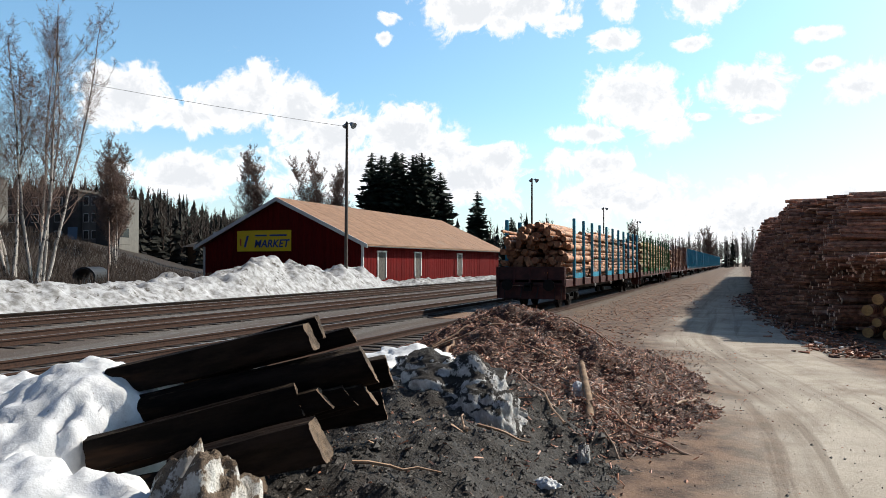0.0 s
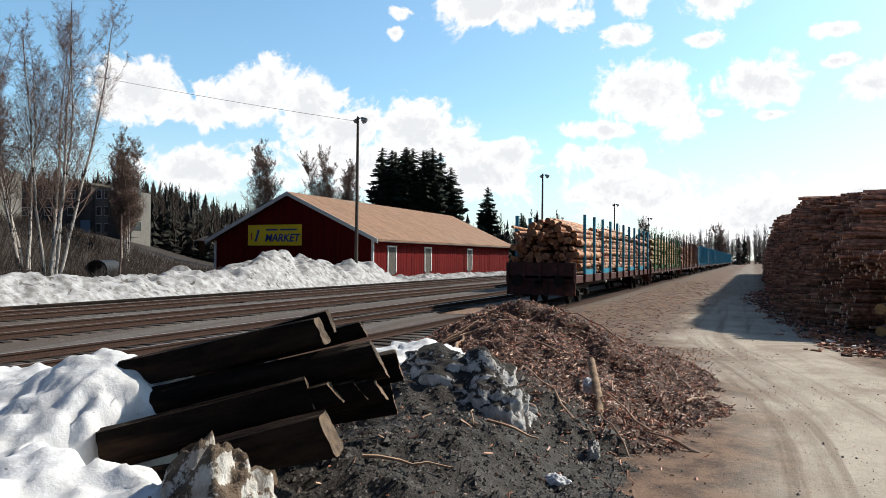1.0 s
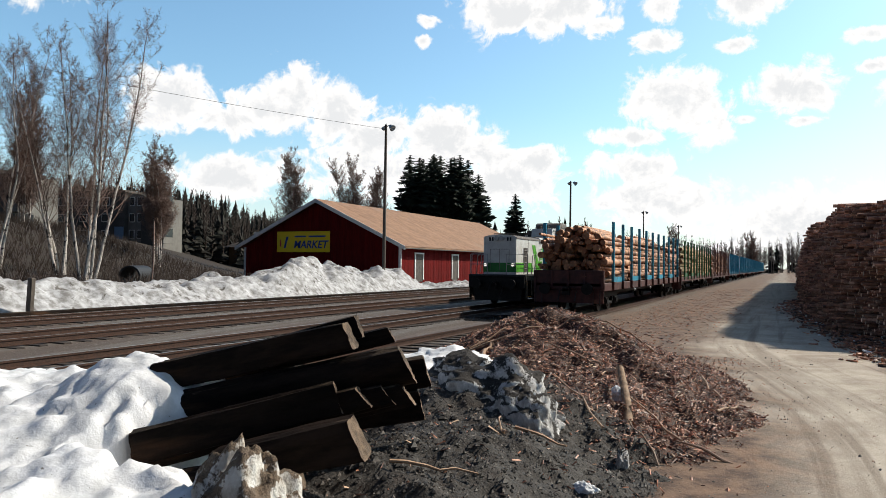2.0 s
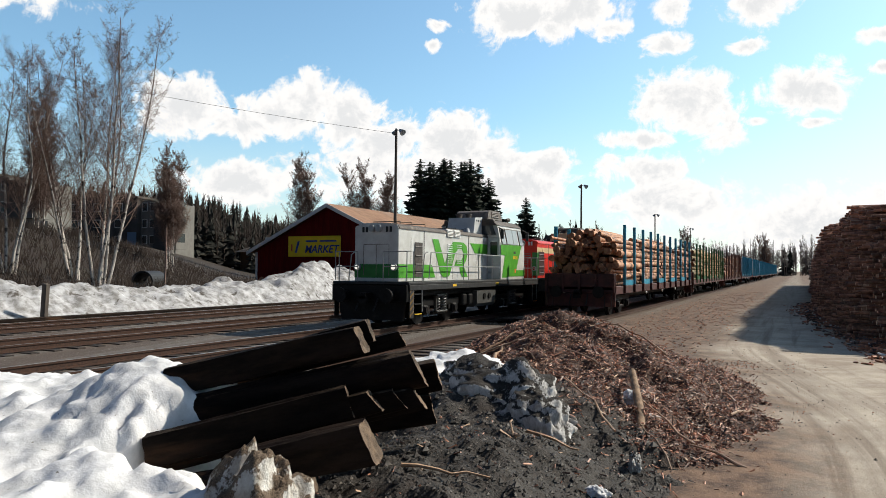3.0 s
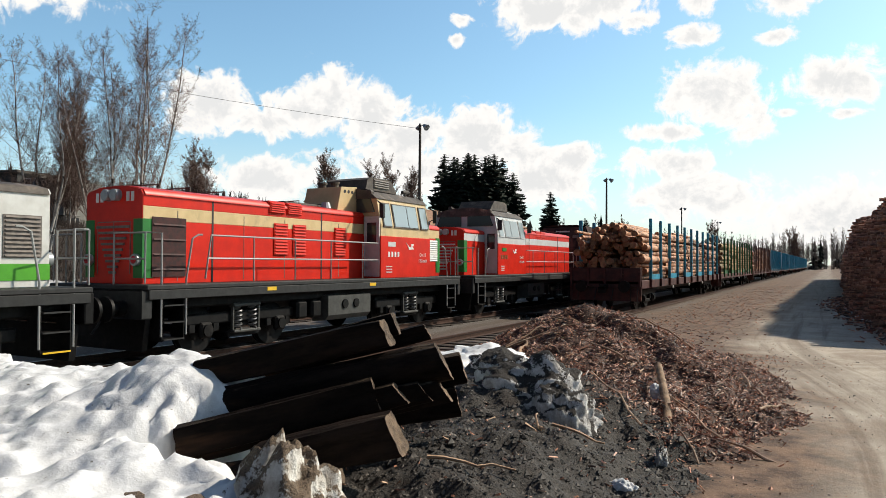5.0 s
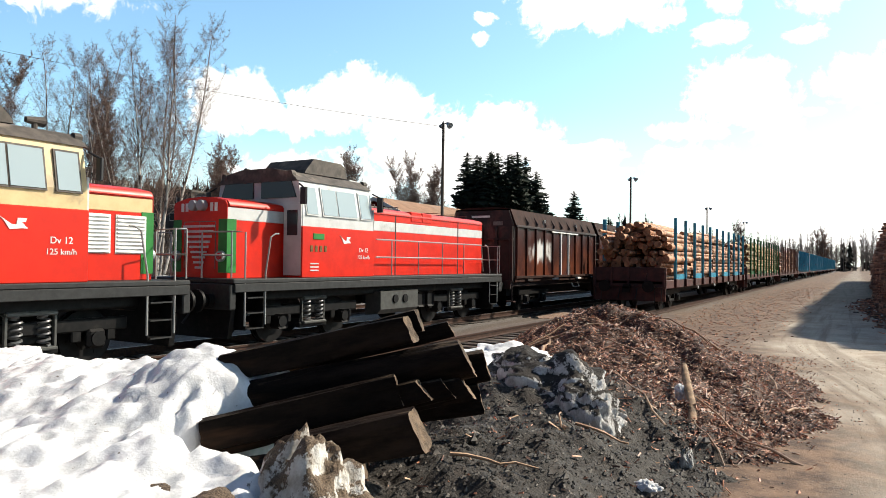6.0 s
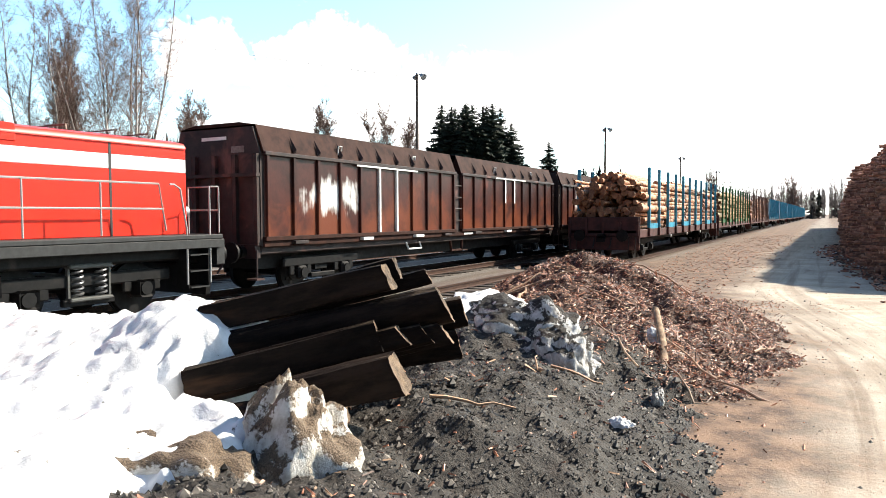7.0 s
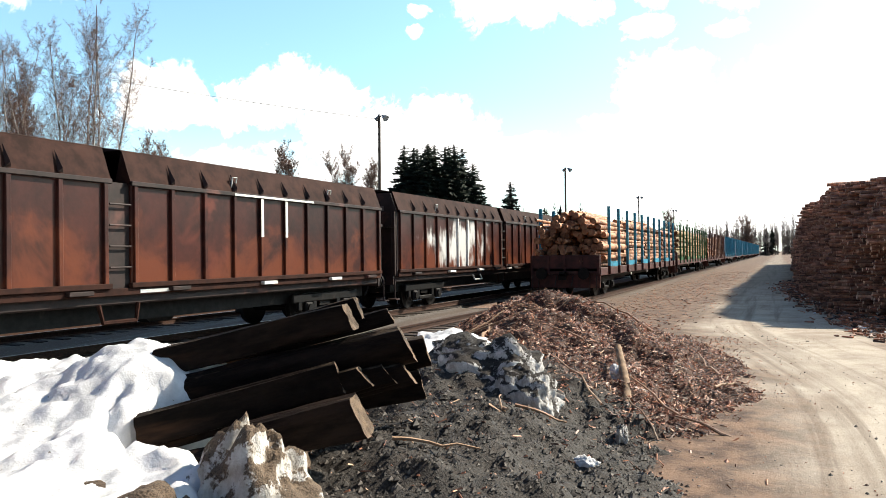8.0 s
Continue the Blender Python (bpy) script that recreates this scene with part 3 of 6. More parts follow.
def log_shape(length, r, r2, n=8, sides=0, cap=1, s=None, at=(0, 0, 0), along=1, bend=0.0, turn=0.0):
    """A log along x (0) or y (1), with bark and cut ends, a little crooked."""
    s = s or Shape()
    x, y, z = at
    first = len(s.v)
    q = random.random() * 6.28
    k = len(s.v)
    rings = 3
    for i in range(rings):
        f = i / (rings - 1)
        rr = r + (r2 - r) * f
        dx = bend * (1 - (2 * f - 1) ** 2)
        for j in range(n):
            a = q + 2 * math.pi * j / n
            c, w = math.cos(a) * rr, math.sin(a) * rr
            s.v.append((x + c + dx, y + (f - 0.5) * length, z + w) if along == 1 else (x + (f - 0.5) * length, y + c + dx, z + w))
    for i in range(rings - 1):
        for j in range(n):
            j1 = (j + 1) % n
            s.f.append((k + i * n + j, k + i * n + j1, k + (i + 1) * n + j1, k + (i + 1) * n + j))
            s.m.append(sides)
    s.f.append(tuple(k + j for j in reversed(range(n))))
    s.f.append(tuple(k + (rings - 1) * n + j for j in range(n)))
    s.m.extend([cap, cap])
    if turn:
        c, w = math.cos(radians(turn)), math.sin(radians(turn))
        s.v[first:] = [(x + (p[0] - x) * c - (p[1] - y) * w, y + (p[0] - x) * w + (p[1] - y) * c, p[2]) for p in s.v[first:]]
    return s


# ---- tracks ----
def track(x, y0, y1, bright, ties):
    t = thing("railway_track", "rusty railway track on wooden sleepers in gravel" if not bright else "railway track with worn rail heads on wooden sleepers", "track", pose(x, 0, 0), "yard tracks")
    for side in (-0.797, 0.797):
        r = Shape()
        r.prism([(side - 0.035, 0.0), (side + 0.035, 0.0), (side + 0.035, -0.04), (side + 0.009, -0.055), (side + 0.009, -0.14), (side + 0.07, -0.16), (side + 0.07, -0.172), (side - 0.07, -0.172), (side - 0.07, -0.16), (side - 0.009, -0.14), (side - 0.009, -0.055), (side - 0.035, -0.04)], 1, y0, y1)
        rail = part("rail", r, RAIL, t)
        if bright:
            part("rail_head", Shape().box(side - 0.03, side + 0.03, y0, y1, 0.001, 0.003), RAIL_TOP, rail, "shiny worn running surface")
    s = Shape().box(-1.35, 1.35, -0.12, 0.12, -0.30, -0.168, 0.015)
    me = s.mesh("sleeper", SLEEPER)
    for i in range(ties):
        o = part("sleeper", me, (), t)
        o.location = (random.uniform(-0.04, 0.04), y0 + 0.3 + 0.62 * i if ties < 20 else 3 + 0.62 * i, random.uniform(-0.02, 0.005))
    return t


track(MAIN, -60, 420, True, 95)
track(PARKED, 12, 420, False, 40)
track(-18.0, -60, 420, True, 90)
track(-23.0, -60, 420, True, 80)


# ---- rolling stock ----
def wheelset(parent, y, r, name="wheelset"):
    s = Shape()
    s.rod((-1.0, 0, 0), (1.0, 0, 0), 0.08, n=8)
    for side in (-1, 1):
        x = side * 0.797
        s.rod((x - 0.065, 0, 0), (x + 0.065, 0, 0), r, n=28)
        s.rod((x - side * 0.065 - 0.02, 0, 0), (x - side * 0.065 + 0.02, 0, 0), r + 0.03, n=28)
        s.rod((x + side * 0.05, 0, 0), (x + side * 0.085, 0, 0), r * 0.42, n=14)
    for a in range(3):
        c, w = math.cos(a * 2.094) * r * 0.66, math.sin(a * 2.094) * r * 0.66
        s.rod((0.72, c, w), (0.875, c, w), r * 0.09, n=8)
    o = part(name, s, UNDER, parent, smooth=True)
    o.location = (0, y, r)
    return o


ROLLERS = []


def buffers(t, y, way, z=1.05, mat=None):
    for x in (-0.89, 0.89):
        s = Shape()
        s.rod((x, y, z), (x, y + way * 0.36, z), 0.10, n=12)
        s.rod((x, y + way * 0.02, z), (x, y + way * 0.16, z), 0.15, n=12)
        s.rod((x, y + way * 0.34, z), (x, y + way * 0.40, z), 0.24, n=16)
        part("buffer", s, mat or UNDER, t, smooth=True)
    c = Shape().box(-0.12, 0.12, y, y + way * 0.42, z - 0.1, z + 0.08, 0.0)
    c.box(-0.16, 0.16, y + way * 0.3, y + way * 0.42, z - 0.26, z - 0.02)
    part("coupler", c, UNDER, t)
    for x in (-0.35, 0.35):
        part("brake_hose", Shape().path([(x, y, z - 0.1), (x, y + way * 0.15, z - 0.35), (x, y + way * 0.28, z - 0.5)], 0.025), BLACK, t)


def bogie(t, y, axles, r, springs, rolls=True):
    f = Shape()
    for side in (-1, 1):
        x = side * 1.08
        f.box(x - 0.06, x + 0.06, y - axles - 0.65, y + axles + 0.65, 0.62, 0.86, 0.03)
        for a in (-axles, axles):
            f.box(x - 0.02 * side, x + side * 0.14, y + a - 0.17, y + a + 0.17, r - 0.17, r + 0.17, 0.05)
            f.rod((x + side * 0.1, y + a, r), (x + side * 0.18, y + a, r), 0.13, n=12)
            f.box(x - 0.05, x + 0.05, y + a - 0.42, y + a - 0.24, r - 0.05, r + 0.3, 0.02)
            f.box(x - 0.05, x + 0.05, y + a + 0.24, y + a + 0.42, r - 0.05, r + 0.3, 0.02)
        f.box(x - 0.1, x + 0.05, y - 0.5, y + 0.5, 0.3, 0.42, 0.02)
    f.box(-1.05, 1.05, y - 0.25, y + 0.25, 0.5, 0.8)
    b = part("bogie_frame", f, UNDER, t)
    if springs:
        for side in (-1, 1):
            x = side * 1.16
            for k in (-1, 1):
                s = Shape()
                pts = [(x + 0.09 * math.cos(a * 0.7), y + k * 0.23 + 0.09 * math.sin(a * 0.7), 0.46 + 0.5 * a / 45) for a in range(46)]
                s.path(pts, 0.022, n=5)
                part("coil_spring", s, SPRING, b, "bare steel coil spring", smooth=True)
            h = Shape().box(x - 0.1, x + 0.1, y - 0.42, y + 0.42, 0.96, 1.04, 0.02).box(x - 0.1, x + 0.1, y - 0.42, y + 0.42, 0.38, 0.45, 0.02)
            for k in (-0.42, 0.38):
                h.box(x - 0.02, x + 0.05, y + k, y + k + 0.04, 0.45, 0.97)
            part("spring_cradle", h, TANK, b)
    for a in (-axles, axles):
        w = wheelset(t, y + a, r)
        if rolls:
            ROLLERS.append((w, r))


def railing(parent, points, posts, z0=1.53, mat=None):
    s = Shape().path(points, 0.02)
    for x, y, z in posts:
        s.rod((x, y, z0), (x, y, z), 0.018, n=6)
    return part("handrail", s, mat or HANDRAIL, parent, smooth=True)


def panel(name, parent, outline, x, mat, depth=0.012, label="", side=1):
    """A flat plate on a side wall: an outline in y and z, standing proud of x."""
    return part(name, Shape().prism(outline, 0, x, x + side * depth), mat, parent, label)


def hood(name, t, y0, y1, w, z0, z1, crown, bands, roof):
    """A bonnet: side walls in painted bands, ends, and a cambered roof; bands are (z0, z1, material)."""
    s = Shape()
    arc = [(-w, z1), (-w * 0.93, z1 + crown * 0.45), (-w * 0.5, z1 + crown * 0.9), (0, z1 + crown), (w * 0.5, z1 + crown * 0.9), (w * 0.93, z1 + crown * 0.45), (w, z1)]
    lid = part("bonnet_roof", Shape().prism([(-w - 0.03, z1 - 0.03)] + [(x * 1.03, z + 0.01) for x, z in arc] + [(w + 0.03, z1 - 0.03)], 1, y0 + 0.03, y1 - 0.03), roof, t, smooth=True)
    for ya, yb in ((y0 - 0.012, y0 + 0.03), (y1 - 0.03, y1 + 0.012)):
        part("nose_crown", Shape().prism([(-w * 1.0, z1 - 0.01)] + [(x, z) for x, z in arc] + [(w * 1.0, z1 - 0.01)], 1, ya, yb), bands[-1][2], t)
    body = part(name, s.box(-w + 0.02, w - 0.02, y0 + 0.02, y1 - 0.02, z0, z1 - 0.02), bands[0][2], t)
    for lo, hi, m in bands:
        part("paint_band", Shape().box(-w, w, y0, y1 + 0.0, lo, hi, 0.01), m, body)
    return body


def louvre(parent, y0, y1, z0, z1, x, mat, rows=9, backed=True, slat=1.0):
    s = Shape()
    if backed:
        s.box(x, x + 0.012, y0, y1, z0, z1)
    for i in range(rows):
        z = z0 + (i + 0.5) * (z1 - z0) / rows
        s.put([(x + 0.012, y0 + 0.03, z + 0.02 * slat), (x + 0.012, y1 - 0.03, z + 0.02 * slat), (x + 0.04 * slat, y1 - 0.03, z - 0.015 * slat), (x + 0.04 * slat, y0 + 0.03, z - 0.015 * slat), (x + 0.0, y0 + 0.03, z - 0.02 * slat), (x + 0.0, y1 - 0.03, z - 0.02 * slat)], [(0, 1, 2, 3), (3, 2, 5, 4), (0, 3, 4), (1, 5, 2)])
    return part("louvre", s, mat, parent)


def letters(word, parent, size, mat, m, name="lettering", depth=0.004, bold=0.0, slant=0.0):
    c = bpy.data.curves.new(name, "FONT")
    c.body, c.size, c.extrude, c.align_x = word, size, depth, "CENTER"
    c.offset, c.shear = bold, slant
    o = bpy.data.objects.new(name, c)
    scene.collection.objects.link(o)
    me = bpy.data.meshes.new_from_object(o.evaluated_get(bpy.context.evaluated_depsgraph_get()))
    bpy.data.objects.remove(o)
    me.materials.clear()
    me.materials.append(mat)
    p = part(name, me, (), parent)
    p.matrix_basis = m
    return p


RIGHT_FACE = Matrix(((0, 0, 1, 0), (1, 0, 0, 0), (0, 1, 0, 0), (0, 0, 0, 1)))
# on the side wall seen from the yard, writing runs away from the leading end
def on_side(x, y, z):
    return Matrix.Translation((x, y, z)) @ RIGHT_FACE


def locomotive(label, scheme):
    """A centre-cab diesel with a long bonnet leading (-y), cab, short bonnet; z 0 on the rail."""
    t = thing("locomotive", label, "locomotive", None, "diesel locomotives in the train")
    if scheme == "green":
        bands = [(1.5, 3.30, LOCO_WHITE)]
        cab_low, cab_high, cab_line, roof, stack_paint = LOCO_WHITE, LOCO_WHITE, 2.5, LOCO_ROOF, LIGHT_GREY
    elif scheme == "cream":
        bands = [(1.5, 2.78, LOCO_RED), (2.78, 3.06, CREAM), (3.06, 3.30, LOCO_RED)]
        cab_low, cab_high, cab_line, roof, stack_paint = LOCO_RED, CREAM, 2.72, LOCO_ROOF, CREAM
    else:
        bands = [(1.5, 2.78, LOCO_RED), (2.78, 3.06, LIGHT_GREY), (3.06, 3.30, LOCO_RED)]
        cab_low, cab_high, cab_line, roof, stack_paint = LOCO_RED, LIGHT_GREY, 2.72, LOCO_ROOF, LIGHT_GREY
    lid = LOCO_RED if scheme != "green" else LOCO_ROOF
    deck = part("running_board", Shape().box(-1.5, 1.5, -6.45, 6.45, 1.40, 1.50, 0.02), DECK_GREY, t)
    for x in (-1.5, 1.44):
        part("sill", Shape().box(x, x + 0.06, -6.4, 6.4, 1.22, 1.40, 0.01), DECK_GREY, t)
    part("underframe", Shape().box(-1.2, 1.2, -6.2, 6.2, 1.0, 1.38, 0.04), UNDER, t)
    for way in (-1, 1):
        beam = Shape().box(-1.45, 1.45, way * 6.32, way * 6.5, 0.85, 1.40, 0.02)
        part("buffer_beam", beam, UNDER if scheme == "green" else DECK_GREY, t)
        buffers(t, way * 6.5, way)
        plough = Shape().prism([(-1.3, 0.85), (1.3, 0.85), (1.2, 0.22), (-1.2, 0.22)], 1, way * 6.2, way * 6.32)
        part("rail_guard", plough, UNDER, t)
        for x in (-1, 1):
            for y in (5.53, 6.05):
                frame_side = part("step_side", Shape().box(x * 1.12, x * 1.46, way * y, way * (y + 0.02), 0.4, 1.4), UNDER, t)
            for z in (0.42, 0.75, 1.08):
                part("tread", Shape().box(x * 1.12, x * 1.48, way * 5.55, way * 6.05, z, z + 0.025), UNDER, frame_side)
                part("tread_edge", Shape().box(x * 1.48, x * 1.50, way * 5.56, way * 6.04, z, z + 0.028), YELLOW if scheme == "green" and z < 0.5 else DECK_GREY, frame_side)
            railing(t, [(x * 1.47, way * 5.5, 0.5), (x * 1.47, way * 5.5, 1.6), (x * 1.47, way * 5.35, 2.42), (x * 1.47, way * 5.2, 2.5), (x * 1.47, way * 5.1, 2.5)], [])
            railing(t, [(x * 1.47, way * 6.1, 0.5), (x * 1.47, way * 6.1, 2.5), (x * 1.40, way * 6.4, 2.5), (x * 0.5, way * 6.42, 2.5), (x * 0.5, way * 6.42, 1.5)], [(x * 1.4, way * 6.42, 2.5)])
            railing(t, [(x * 1.40, way * 6.42, 2.0), (x * 0.5, way * 6.42, 2.0)], [])
    for x in (-1.46, 1.46):
        railing(t, [(x, -5.0, 1.6), (x, -4.85, 2.5), (x, 1.35, 2.5)], [(x, y, 2.5) for y in (-3.6, -2.2, -0.8, 0.6)])
        railing(t, [(x, -4.95, 2.02), (x, 1.35, 2.02)], [])
    long_hood = hood("long_bonnet", t, -6.05, 1.52, 0.86, 1.5, 3.30, 0.18, bands, lid)
    short_hood = hood("short_bonnet", t, 4.28, 6.05, 0.86, 1.5, 3.12, 0.18, [(a, min(b, 3.12), m) for a, b, m in bands if a < 3.12], lid)
    # bonnet details
    for y in (-4.25, -0.45):
        part("door_seam", Shape().box(-0.866, 0.866, y - 0.025, y + 0.025, 1.5, 3.33), BLACK, long_hood)
    for y in (-5.2, -3.3, -1.9, 0.3):
        part("door_seam", Shape().box(0.855, 0.866, y - 0.008, y + 0.008, 1.55, 3.0), VENT, long_hood)
    louvre(long_hood, *((-4.95, -4.4) if scheme == "green" else (-5.85, -5.0)), 1.64, 2.85, 0.876, DARK_VENT if scheme == "green" else GRILLE, 4)
    pale = LOCO_WHITE if scheme == "green" else LOCO_RED
    for y in (-2.45, -1.62) if scheme == "green" else (-2.3, -1.6, 0.1):
        louvre(long_hood, y, y + 0.5, 2.12, 2.9, 0.872, pale, 10, scheme != "green", 0.55 if scheme == "green" else 1.0)
    for y in (4.5, 5.25):
        louvre(short_hood, y, y + 0.65, 2.0, 2.72, 0.862, WHITE_PAINT if scheme != "green" else VENT, 10)
    for y in (-2.5, -1.86):
        s = Shape().box(-0.88, 0.88, y, y + 0.6, 3.12, 3.44, 0.03)
        g = part("roof_grille", s, pale, t)
        louvre(g, y + 0.03, y + 0.57, 3.15, 3.41, 0.88, pale, 5)
    rl = Shape()
    for y in (-5.4, -4.6, -3.6, -1.0, 0.2):
        rl.path([(-0.55, y, 3.47), (-0.55, y, 3.56), (0.55, y, 3.56), (0.55, y, 3.47)], 0.015)
    rl.box(-0.25, 0.25, -1.2, 0.4, 3.44, 3.56, 0.04)
    part("roof_hatch", rl, LOCO_ROOF, t)
    # nose: doors, lamps and painted figures
    for end, y, z in ((-1, -6.05, 3.16), (1, 6.05, 2.98)):
        for x in (-0.72, 0.72):
            l = Shape()
            l.rod((x, y, 1.98), (x, y + end * 0.1, 1.98), 0.12, n=16)
            lamp = part("headlamp", l, LAMP_GREY, t, smooth=True)
            part("lens", Shape().rod((x, y + end * 0.1, 1.98), (x, y + end * 0.115, 1.98), 0.075, n=16), LAMP_GLASS if scheme == "green" and end < 0 else (RED_LAMP if scheme != "green" else LAMP_GREY), lamp)
        for x in (-0.13, 0.13):
            l = Shape().rod((x, y + end * -0.05, z + 0.13), (x, y + end * 0.14, z + 0.13), 0.12, n=16)
            lamp = part("top_lamp", l, LAMP_GREY, t, smooth=True)
            part("lens", Shape().rod((x, y + end * 0.14, z + 0.13), (x, y + end * 0.155, z + 0.13), 0.10, n=16), LAMP_GREY, lamp)
        for k, x in enumerate((-0.56, -0.42, 0.38, 0.52)):
            part("painted_figure", Shape().box(x, x + 0.09, y + end * 0.013, y + end * 0.02, z, z + 0.19), BLACK if scheme == "green" else WHITE_PAINT, t)
        s = Shape()
        for x in (-0.5, 0.0, 0.5):
            s.box(x - 0.01, x + 0.01, y + end * 0.005, y + end * 0.012, 1.7, 2.75)
        s.box(-0.5, 0.5, y + end * 0.005, y + end * 0.012, 2.74, 2.76)
        part("nose_door", s, VENT, t)
        if (scheme, end) in (("cream", -1), ("grey", 1), ("cream", 1)):
            part("nose_plate", Shape().box(-0.86, 0.86, y + end * 0.001, y + end * 0.011, 2.5, 3.13 if end > 0 else 3.3), LOCO_RED, t)
            for x in (-1, 1):
                part("green_corner", Shape().box(x * 0.60, x * 0.872, y - end * 0.25, y + end * 0.016, 1.62, 2.80), DARK_GREEN, t, "dark green warning panel")
            for i in range(9):
                z2 = 1.7 + i * 0.115
                half = 0.10 + 0.05 * i
                part("grille_bar", Shape().box(-half, half, y + end * 0.02, y + end * 0.05, z2, z2 + 0.05), LIGHT_GREY if scheme == "grey" else VENT, t)
    # cab
    w = 1.48
    section = [(-w, 1.5), (-w, 3.05), (-w + 0.16, 3.82), (-w + 0.42, 4.0), (-0.5, 4.1), (0.5, 4.1), (w - 0.42, 4.0), (w - 0.16, 3.82), (w, 3.05), (w, 1.5)]
    cab = part("cab", Shape().prism([(x * 0.985, z if z < 4.1 else 4.08) for x, z in section], 1, 1.5, 4.3), cab_high, t)
    lower = Shape().box(-w, w, 1.47, 4.33, 1.5, cab_line, 0.015)
    part("cab_lower_wall", lower, cab_low, cab)
    part("cab_roof", Shape().prism([(-w + 0.14, 3.80), (-w + 0.40, 4.02), (-0.5, 4.13), (0.5, 4.13), (w - 0.40, 4.02), (w - 0.14, 3.80)], 1, 1.44, 4.36), roof, cab)
    def slope(z, out):
        return w + out if z < 3.05 else w + out - (z - 3.05) * 0.16 / 0.77
    def pane(y0, y1, z0, z1, mat, out, name, parent, grow=0.0, side=1):
        v = []
        for k, z in ((0, z0 - grow), (1, z1 + grow)):
            for y in (y0 - grow, y1 + grow):
                for o in (-0.03, out):
                    v.append((side * slope(z, o), y, z))
        return part(name, Shape().put(v, [(0, 1, 3, 2), (4, 6, 7, 5), (0, 4, 5, 1), (2, 3, 7, 6), (0, 2, 6, 4), (1, 5, 7, 3)]), mat, parent)
    for side in (1, -1):
        for y0, y1 in ((1.66, 2.05), (2.24, 2.98), (3.02, 3.56), (3.78, 4.16)):
            f = pane(y0, y1, 3.02, 3.66, LIGHT_GREY if scheme == "grey" else LOCO_ROOF, 0.012, "window_frame", cab, 0.035, side)
            pane(y0, y1, 3.02, 3.66, GLASS, 0.018, "window_pane", f, 0.0, side)
    for end, y in ((-1, 1.5), (1, 4.3)):
        for x in (-1, 1):
            part("end_window", Shape().prism([(x * 0.14, 3.40), (x * 0.14, 3.84), (x * 1.1, 3.80), (x * 1.26, 3.40)], 1, y + end * 0.0, y + end * 0.035), DARK_GLASS, cab)
            d = part("cab_door", Shape().box(x * 0.92, x * 1.44, y + end * 0.0, y + end * 0.05, 1.55, 3.28, 0.01), LIGHT_GREY, cab, "grey cab door with a window")
            part("door_window", Shape().box(x * 1.02, x * 1.34, y + end * 0.05, y + end * 0.06, 2.5, 3.1), DARK_GLASS, d)
            mirror = Shape().box(x * 1.52, x * 1.66, y + end * 0.10, y + end * 0.16, 3.22, 3.62, 0.015)
            mirror.rod((x * 1.38, y + end * 0.05, 3.72), (x * 1.6, y + end * 0.13, 3.6), 0.02)
            part("rear_mirror", mirror, BLACK, cab)
            part("roof_lamp", Shape().rod((x * 1.1, y - end * 0.06, 3.98), (x * 1.1, y + end * 0.08, 3.98), 0.08, n=10), LOCO_ROOF, cab)
    # roof gear
    ac = Shape().prism([(1.75, 4.12), (1.85, 4.42), (2.05, 4.5), (3.1, 4.5), (3.4, 4.2), (3.45, 4.1)], 0, -0.75, 0.75)
    unit = part("air_conditioner", ac, LOCO_ROOF if scheme != "green" else VENT, t)
    louvre(unit, 2.15, 3.0, 4.2, 4.46, 0.752, VENT, 4)
    horn = Shape().rod((0.9, 3.7, 4.05), (0.9, 3.7, 4.16), 0.05).rod((0.9, 3.55, 4.18), (0.9, 3.85, 4.18), 0.05, 0.09, n=10)
    part("horn", horn, LOCO_ROOF, t)
    ex = Shape().prism([(0.55, 3.40), (0.75, 4.1), (1.48, 4.15), (1.48, 3.40)], 0, -0.62, 0.62)
    stack = part("exhaust_cowl", ex, stack_paint, t)
    for y in (0.9, 1.08, 1.26):
        part("vent_hole", Shape().rod((0.6, y, 3.98), (0.63, y, 3.98), 0.05, n=10), BLACK, stack)
    for x in (-0.25, 0.2):
        part("exhaust_pipe", Shape().rod((x, 0.98, 4.0), (x, 0.98, 4.24), 0.12, n=12).rod((x, 0.98, 4.22), (x, 0.98, 4.27), 0.15, n=12), LOCO_ROOF, stack)
    part("bell_lamp", Shape().rod((0.45, 0.25, 3.45), (0.45, 0.25, 3.62), 0.16, 0.1, n=12), LAMP_GREY, t)
    if scheme == "green":
        part("nose_band", Shape().box(-0.86, 0.86, -6.056, -6.05, 1.62, 2.08), DARK_GREEN, long_hood)
    # tanks and running gear
    for side in (-1, 1):
        tank = Shape().prism([(side * 1.42, 0.58), (side * 1.42, 1.08), (side * 0.9, 1.12), (side * 0.9, 0.42), (side * 1.3, 0.45)], 1, -0.85, 1.05)
        tk = part("fuel_tank", tank, TANK, t)
        for y in (-0.15, 0.35):
            part("filler", Shape().rod((side * 1.42, y, 0.86), (side * 1.46, y, 0.86), 0.12, n=14), UNDER, tk)
        air = Shape()
        for y in (-1.9, -1.35):
            air.box(side * 0.95, side * 1.3, y, y + 0.4, 0.55, 1.0, 0.06)
        part("battery_box", air, UNDER, t)
    bogie(t, -3.55, 1.15, 0.5, True)
    bogie(t, 3.55, 1.15, 0.5, True)
    # marks on the sides
    if scheme == "green":
        for side in (1, -1):
            x = side * 0.868
            def put(outline, lab=""):
                panel("painted_emblem", long_hood, outline, x, LOCO_GREEN, 0.006, lab, side)
